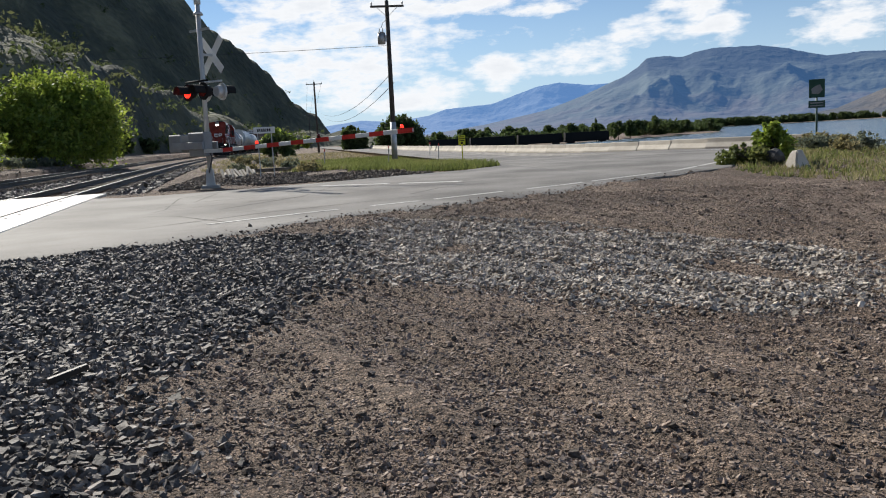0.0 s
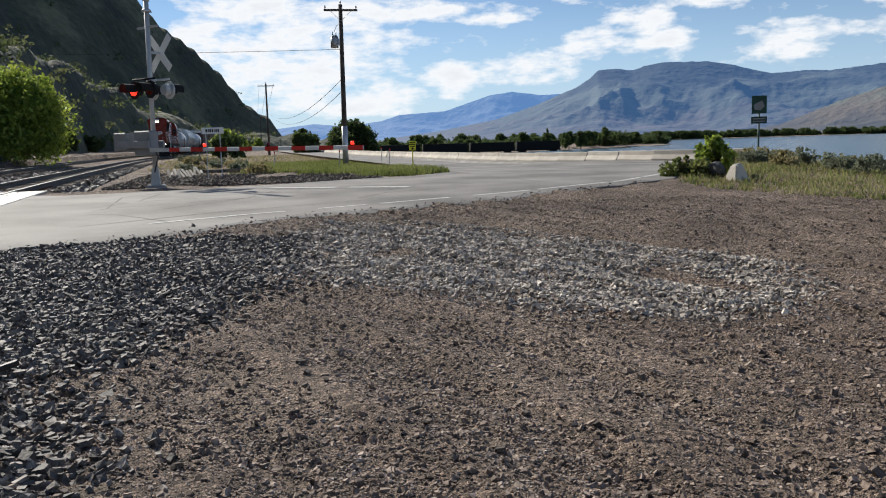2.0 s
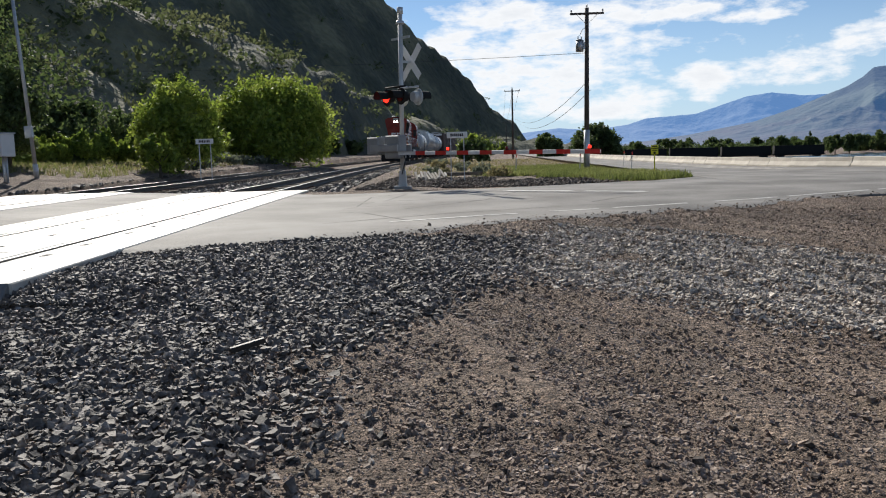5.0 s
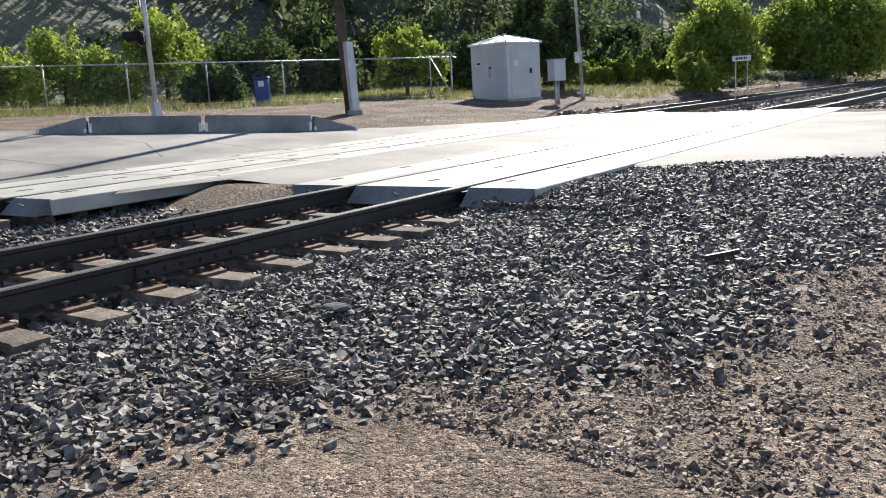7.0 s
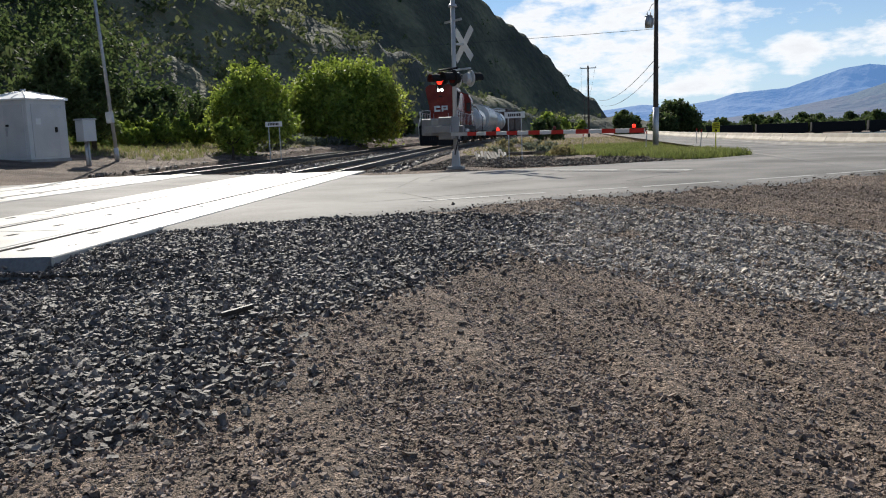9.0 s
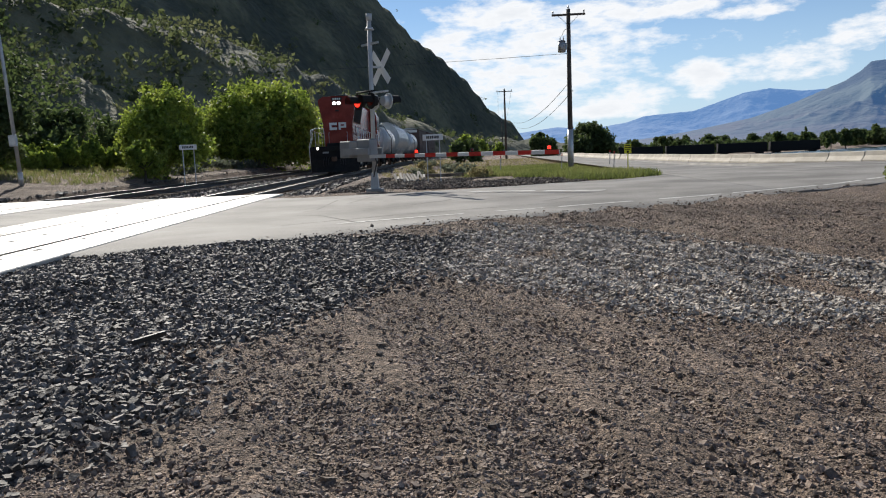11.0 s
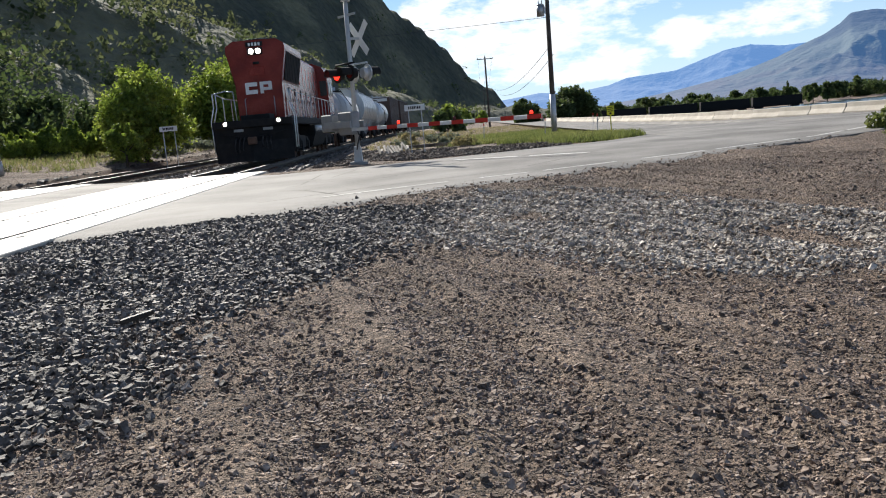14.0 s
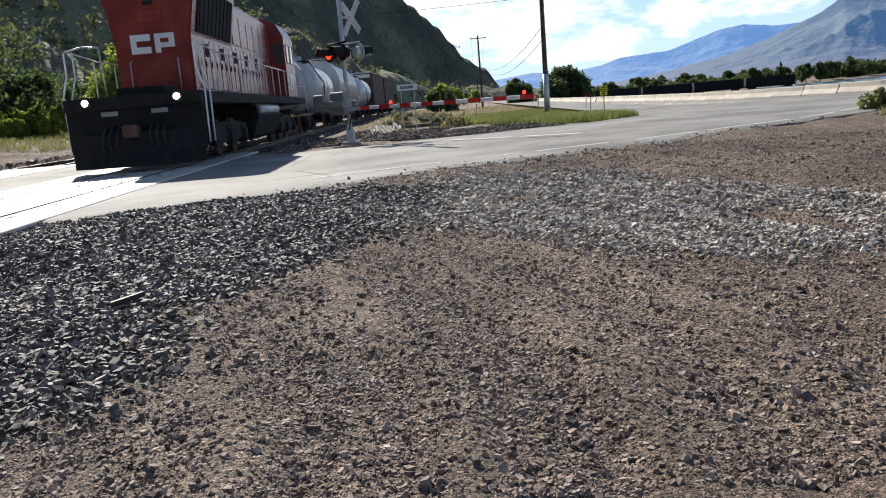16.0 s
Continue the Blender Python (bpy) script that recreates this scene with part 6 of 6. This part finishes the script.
    for i in range(26):
        y = rnd.uniform(17, 29)
        x = 15.7 + 0.30 * (y - 18) + rnd.gauss(0, 0.8)
        shrub("sagebrush", x, y, blob_set(rnd, 1.1, rnd.uniform(0.35, 0.6), 5), 600, 0.05, "sage" if i % 3 else "dry_grass", "grey-green sagebrush on the river bank", "bush", "sagebrush", 140 + i, trunk=False)
    # low clumps along the far track and on the dry verge
    for i in range(14):
        y = 46 + 2.3 * i
        x = centre(y) - 8.6 + rnd.uniform(-0.8, 0.5)
        shrub("sagebrush", x, y, blob_set(rnd, 1.6, rnd.uniform(0.6, 1.0), 5), 700, 0.08, "sage", "grey-green sagebrush beside the far track", "bush", "sagebrush", 170 + i, trunk=False)
    for i in range(16):
        y = 38 + 2.6 * i
        x = centre(y) + 4.2 + rnd.uniform(0, 4.5)
        shrub("sagebrush", x, y, blob_set(rnd, 1.3, rnd.uniform(0.4, 0.7), 5), 600, 0.07, "sage" if i % 2 else "dry_grass", "grey-green sagebrush on the dry verge", "bush", "sagebrush", 186 + i, trunk=False)
    # the far bank
    kinds = []
    for i in range(4):
        kinds.append(shrub("far_tree", 150 + 14 * i, 372 + 12 * i, blob_set(rnd, (11, 9, 8, 14)[i], (4.5, 6, 8.0, 5.0)[i], 9), 1500, 0.5, "leaf_dark", "dark tree on the far river bank", "tree", "far bank trees", 200 + i, z=-1))
    for i in range(2):
        kinds.append(shrub("far_tree", 470 + 60 * i, 880, blob_set(rnd, (15, 19)[i], (9.5, 7.5)[i], 10), 1800, 0.8, "leaf_dark", "dark tree on the distant river shore", "tree", "far bank trees", 204 + i, z=-3))
    for i in range(240):
        k = rnd.random()
        x = 70 + 760 * k ** 1.2 + rnd.uniform(-10, 10)
        y = far_bank(x) + rnd.uniform(16, 42)
        if x < 75:
            y += 60
        copy_thing(kinds[rnd.randrange(4) if y < 600 else rnd.randrange(4, 6)], pose(x, y, rnd.uniform(-3.8, -2.9), 0, 0, rnd.uniform(0, 360)))
    for i in range(50):
        a, d = radians(rnd.uniform(-19, -3)), rnd.uniform(330, 460)
        copy_thing(kinds[rnd.randrange(4)], pose(-d * math.sin(a), d * math.cos(a), rnd.uniform(-3.4, -2.4), 0, 0, rnd.uniform(0, 360)))
    for x, y in ((112, 300), (121, 301), (133, 318)):
        shrub("far_tree", x, y, blob_set(rnd, 6, 8.5, 8), 1500, 0.5, "leaf_dark", "tall dark tree at the river's edge", "tree", "river trees", int(x), z=-3.2)


plants()


def grass(name, spots, h, mat, label, seed):
    """Tufts of blades at (x, y) spots: what nobody could count."""
    rng = np.random.default_rng(seed)
    p = np.array([(x, y, ground_z(x, y) - 0.02) for x, y in spots])
    n, blades = len(p), 5
    p = np.repeat(p, blades, 0)
    m = n * blades
    p[:, :2] += rng.normal(size=(m, 2)) * 0.05
    hh = h * (0.4 + 0.9 * rng.random(m))
    a = rng.random(m) * 6.283
    w = 0.012 + 0.012 * rng.random(m)
    lean = rng.normal(size=(m, 2)) * 0.35
    v = np.zeros((m, 3, 3))
    v[:, 0] = p + np.stack([np.cos(a) * w, np.sin(a) * w, 0 * w], 1)
    v[:, 1] = p - np.stack([np.cos(a) * w, np.sin(a) * w, 0 * w], 1)
    v[:, 2] = p + np.stack([lean[:, 0] * hh, lean[:, 1] * hh, hh], 1)
    ob = raw_np(name, v.reshape(-1, 3), np.arange(3 * m).reshape(m, 3), mat)
    return tagged(ob, label, "grass", kind="stuff")


def fields():
    rnd = random.Random(31)
    island, dry, lot, left, tall = [], [], [], [], []
    while len(island) < 9000:
        x, y = rnd.uniform(0, 7.2), rnd.uniform(25.4, 62)
        if y > along(FAR[8:14], x) + 0.5 and (x > 3.2 + 1.6 * noise.noise((x * .2, y * .2, 0)) or y > 38) and noise.noise((x * .5, y * .5, 3)) > -0.25:
            island.append((x, y))
    while len(dry) < 3000:
        x, y = rnd.uniform(-6, 7.4), rnd.uniform(38, 120)
        if x > centre(y) + 3.2:
            dry.append((x, y))
    while len(lot) < 9000:
        x, y = rnd.uniform(9.2, 26), rnd.uniform(11, 27)
        if y < near_edge(x) - 0.35 and x > 9.6 + 0.5 * noise.noise((x * .8, y * .8, 3)) + max(0, 15.5 - y) * 0.5:
            lot.append((x, y))
    while len(left) < 15000:
        a, d = radians(rnd.uniform(8, 75)), rnd.uniform(30, 75)
        x, y = -d * math.sin(a), d * math.cos(a)
        if x < centre(y) - 8.6 and (x < -20 - 0.3 * rnd.random() or y > 32) and not (x > -24 and y < 26):
            left.append((x, y))
    grass("verge_grass", island, 0.22, "grass", "green grass on the verge inside the bend", 1)
    grass("dry_grass", dry, 0.15, "dry_grass", "dry grass between track and road", 2)
    grass("bank_grass", lot[::2], 0.13, "grass", "yellow-green grass at the edge of the lot", 3)
    grass("dry_bank_grass", lot[1::2], 0.12, "dry_grass", "short dry yellow grass at the edge of the lot", 6)
    grass("meadow_grass", left[::2], 0.24, "grass", "rough sunlit grass at the foot of the hill", 4)
    grass("pale_meadow_grass", left[1::2], 0.2, "dry_grass", "pale dry grass at the foot of the hill", 5)


fields()


def hill_scrub():
    rng = np.random.default_rng(77)
    v = np.array(HILL, dtype=float)
    r, a = np.hypot(v[:, 0], v[:, 1]), np.degrees(np.arctan2(-v[:, 0], v[:, 1]))
    ok = np.where((r > 60) & (r < 480) & (a > -2) & (a < 80) & (v[:, 2] > 2))[0]
    w = np.where(r[ok] < 260, 3.0, 0.7) * np.where(a[ok] > 31.5, 9.0, 1.0)
    pick = rng.choice(ok, 9500, p=w / w.sum())
    qs = []
    for k, i in enumerate(pick):
        s = (0.5 + 1.1 * rng.random()) * (1.0 if r[i] < 260 else 1.8)
        q, f = leaf_cloud(rng, [(*(v[i] + rng.normal(size=3) * (2, 2, 0) + (0, 0, 0.3 * s)), s, s, s * 0.8)], 20, 0.26 * s, 0.3)
        qs.append(q)
    low = np.where((r > 58) & (r < 140) & (a > 31) & (a < 95))[0]
    woods = []
    for i in rng.choice(low, 560):
        s = 1.3 + 1.5 * rng.random()
        c, f = leaf_cloud(rng, [(*(v[i] + rng.normal(size=3) * (3, 3, 0) + (0, 0, 0.7 * s)), s, s, s * 1.1)], 240, 0.2, 0.3)
        woods.append(c)
    c = np.concatenate(woods)
    tagged(raw_np("hillside_woods", c, np.arange(len(c)).reshape(-1, 4), "leaf_dark"), "dense dark bushes at the foot of the hill", "woods", kind="stuff")
    q = np.concatenate(qs)
    tagged(raw_np("hill_scrub", q, np.arange(len(q)).reshape(-1, 4), "scrub"), "scattered dark scrub on the hillside", "scrub", kind="stuff")


hill_scrub()


# ---- far train across the river flat ----
def far_train():
    bm = Box(-1.5, 1.5, -8.2, 8.2, 0.9, 3.9, 0.05)
    t = thing("far_freight_car", pose(54, 300, -3.4, 0, 0, 86), "dark freight car standing far off on the flat", "freight car", "far freight cars")
    part("body", bm, "black", t)
    part("underframe", Box(-1.2, 1.2, -8.6, 8.6, 0.5, 0.9), "black", t)
    for y in (-6, 6):
        part("truck", Box(-1.0, 1.0, y - 1.3, y + 1.3, 0, 0.8), "black", t)
    d = Vector((math.cos(radians(-4)), math.sin(radians(-4)), 0))
    for i in range(1, 4):
        p = Vector((54, 300, -3.4)) + d * 17.6 * i
        copy_thing(t, pose(p.x, p.y, p.z, 0, 0, 86))


far_train()


# ---- stones ----
def stones(name, pts, size, mat, label, seed, tail=1.0, low=0.28, high=0.64):
    """Crushed stones: jittered blocks, each turned its own way."""
    rng = np.random.default_rng(seed)
    p = np.asarray(pts, dtype=float)
    n = len(p)
    base = np.array([(x, y, z) for x in (-1, 1) for y in (-1, 1) for z in (-1, 1)], dtype=float)
    v = base[None] * (1 + rng.normal(size=(n, 8, 3)) * 0.28)
    s = size * (0.5 + 0.6 * rng.random((n, 1)) + tail * rng.random((n, 1)) ** 9)
    v *= (s * np.stack([np.ones(n), 0.55 + 0.4 * rng.random(n), low + (high - low) * rng.random(n)], 1))[:, None, :]
    q = rng.normal(size=(n, 4)) * np.array([1.0, 0.24, 0.24, 1.0])
    q /= np.linalg.norm(q, axis=1)[:, None]
    w, x, y, z = q.T
    R = np.stack([1 - 2 * (y * y + z * z), 2 * (x * y - z * w), 2 * (x * z + y * w), 2 * (x * y + z * w), 1 - 2 * (x * x + z * z), 2 * (y * z - x * w), 2 * (x * z - y * w), 2 * (y * z + x * w), 1 - 2 * (x * x + y * y)], 1).reshape(n, 3, 3)
    v = np.einsum("nij,nkj->nki", R, v) + p[:, None, :]
    quads = np.array([(0, 1, 3, 2), (4, 6, 7, 5), (0, 4, 5, 1), (2, 3, 7, 6), (1, 5, 7, 3)])      # no underside
    f = (np.arange(n)[:, None, None] * 8 + quads[None]).reshape(-1, 4)
    return tagged(raw_np(name, v.reshape(-1, 3), f, mat), label, "gravel", kind="stuff")


def ballast_edge(y):
    return along([(-3, -2.6), (1, -2.05), (2.0, -1.7), (2.5, -0.85), (3.4, -0.62), (4.6, -0.95), (5.5, -0.45), (6.9, 0.2), (8, 0.6), (12, 1.4)], y)


BAND = [(-0.1, 8.0), (1.0, 7.2), (1.85, 6.6), (2.45, 5.75), (3.1, 5.2), (3.8, 5.0), (4.7, 5.7), (5.3, 7.0), (4.75, 8.2), (3.8, 9.1), (2.9, 10.7), (1.4, 10.9), (0.4, 9.6)]


def in_band(x, y):
    """The pale gravel band across the lot."""
    inside = False
    for (x0, y0), (x1, y1) in zip(BAND, BAND[1:] + BAND[:1]):
        if (y0 > y) != (y1 > y) and x < x0 + (x1 - x0) * (y - y0) / (y1 - y0):
            inside = not inside
    return inside


def gravel():
    rnd = random.Random(4)
    dense, band, bed, far, verge, grit, cobble = [], [], [], [], [], [], []

    def lift(x, y):
        return ground_z(x, y) + unevenness(x, y)
    while len(dense) < 52000:
        x, y = rnd.uniform(-4.3, 1.2), rnd.uniform(-1, 10)
        if x < ballast_edge(y) + 0.25 * noise.noise((x * 1.5, y * 1.5, 1)) + rnd.gauss(0, 0.22) and y < near_edge(x) + 0.05 and x > centre(y) + 0.95:
            dense.append((x, y, lift(x, y) + rnd.uniform(-0.005, 0.02)))
    for i in range(700):
        x, y = rnd.gauss(1.0, 0.3), rnd.gauss(3.15, 0.28)
        grit.append((x, y, lift(x, y) + rnd.uniform(-0.003, 0.004)))
    while len(band) < 24000:
        x, y = rnd.uniform(-1, 6.5), rnd.uniform(2.5, 12)
        if in_band(x + rnd.gauss(0, 0.2), y + rnd.gauss(0, 0.2)) and y < near_edge(x) and noise.noise((x * 1.1, y * 1.1, 6)) > -0.55 + 0.4 * rnd.random():
            band.append((x, y, lift(x, y) + rnd.uniform(-0.004, 0.012)))
    while len(bed) < 19000:
        y = rnd.uniform(-3, 6.1)
        u = rnd.uniform(-7.5, 1.1)
        bed.append((centre(y) + u, y, 0.21 + rnd.uniform(-0.01, 0.025)))
    while len(far) < 14000:
        y = 23.1 + 45 * rnd.random() ** 1.7
        u = rnd.uniform(-7.2, 2.6)
        x = centre(y) + u
        far.append((x, y, ground_z(x, y) + rnd.uniform(-0.01, 0.03)))
    for i in range(9000):
        x, y = rnd.uniform(-3.6, 4.2), 23.2 + 13 * rnd.random() ** 1.3
        if y > along(FAR[6:11], x) + 0.4 and x > centre(y) + 2.4 and noise.noise((x * .35, y * .35, 5)) > -0.3:
            verge.append((x, y, ground_z(x, y) + rnd.uniform(-0.012, 0.01)))
    while len(grit) < 140000:
        y = 1.7 + 12 * rnd.random() ** 1.25
        x = rnd.uniform(-2.5, 3 + 0.75 * y)
        if y < near_edge(x):
            r = math.hypot(x - RUT_X, y - RUT_Y) + 0.3 * noise.noise((x * 0.4, y * 0.4, 9))
            if rnd.random() < 0.6 - 0.26 * math.sin(r * 7.2) - 0.2 * math.sin(r * 17) + 0.3 * noise.noise((x * 1.3, y * 1.3, 8)):
                grit.append((x, y, lift(x, y) + rnd.uniform(-0.003, 0.003)))
    while len(cobble) < 650:
        y = 1.7 + 12 * rnd.random() ** 1.3
        x = rnd.uniform(-1.5, 3 + 0.75 * y)
        if y < near_edge(x) + 0.3:
            cobble.append((x, y, lift(x, y) + 0.01))
    for i in range(900):
        x = rnd.uniform(-3.6, 9)
        y = near_edge(x) + rnd.gauss(0.05, 0.22)
        cobble.append((x, y, ground_z(x, y) + 0.015)) if rnd.random() < 0.12 else grit.append((x, y, ground_z(x, y) + 0.014))
    stones("ballast_stones", dense, 0.0195, "stone", "grey crushed ballast spilled beside the crossing", 1, 0.6)
    stones("gravel_band", band, 0.0155, "stone_pale", "pale grey gravel band across the lot", 2)
    stones("track_ballast", bed, 0.026, "stone", "grey crushed ballast between the ties", 3)
    stones("far_ballast", far, 0.055, "stone", "grey crushed ballast under the far track", 4)
    stones("verge_gravel", verge, 0.03, "clod", "dull grey gravel round the signal mast", 7)
    stones("dirt_grit", grit, 0.0066, "pebble", "fine brown grit pressed into the dirt", 5, 1.6, 0.4, 0.85)
    stones("loose_stones", cobble, 0.0145, "clod", "loose dark stones scattered on the dirt", 6, 1.0, 0.5, 0.9)


gravel()


def twig_pile():
    rnd = random.Random(12)
    t = tagged(new("twig_pile"), "small heap of dry twigs on the gravel", "twigs")
    for i in range(16):
        a, l = rnd.uniform(0, 180), rnd.uniform(0.1, 0.26)
        ob = part("twig", Rod((-l / 2, 0, 0), (l / 2, 0, rnd.uniform(-.02, .03)), 0.006, 0.003, 5), "tie", t)
        ob.matrix_basis = pose(-2.15 + rnd.gauss(0, 0.07), 1.62 + rnd.gauss(0, 0.06), 0.15 + rnd.uniform(0, 0.05), 0, rnd.uniform(-12, 12), a)


twig_pile()


# ---- motion ----
def nose(t):
    """y of the locomotive's front at t seconds."""
    return 17.3 + 6.4 * (16 - t)


GATE = [(0, 2.75), (0.5, 1.65), (1, 0.5), (1.5, 0.0), (16, 0.0)]     # seconds, degrees by which the arm is raised


def motions():
    for ob, m in gates:
        walk(ob, [(t, m @ pose(0, 0, 0, 0, -up, 0)) for t, up in GATE])
    for ob, back in train:
        walk(ob, [(t, put_on_track(nose(t) + back)) for t in range(17)])
    for ob, y, r in wheels:
        turn = math.degrees(6.4 / r)
        walk(ob, [(k / 10, pose(0, y, r, -turn * k / 10)) for k in range(161)])


motions()
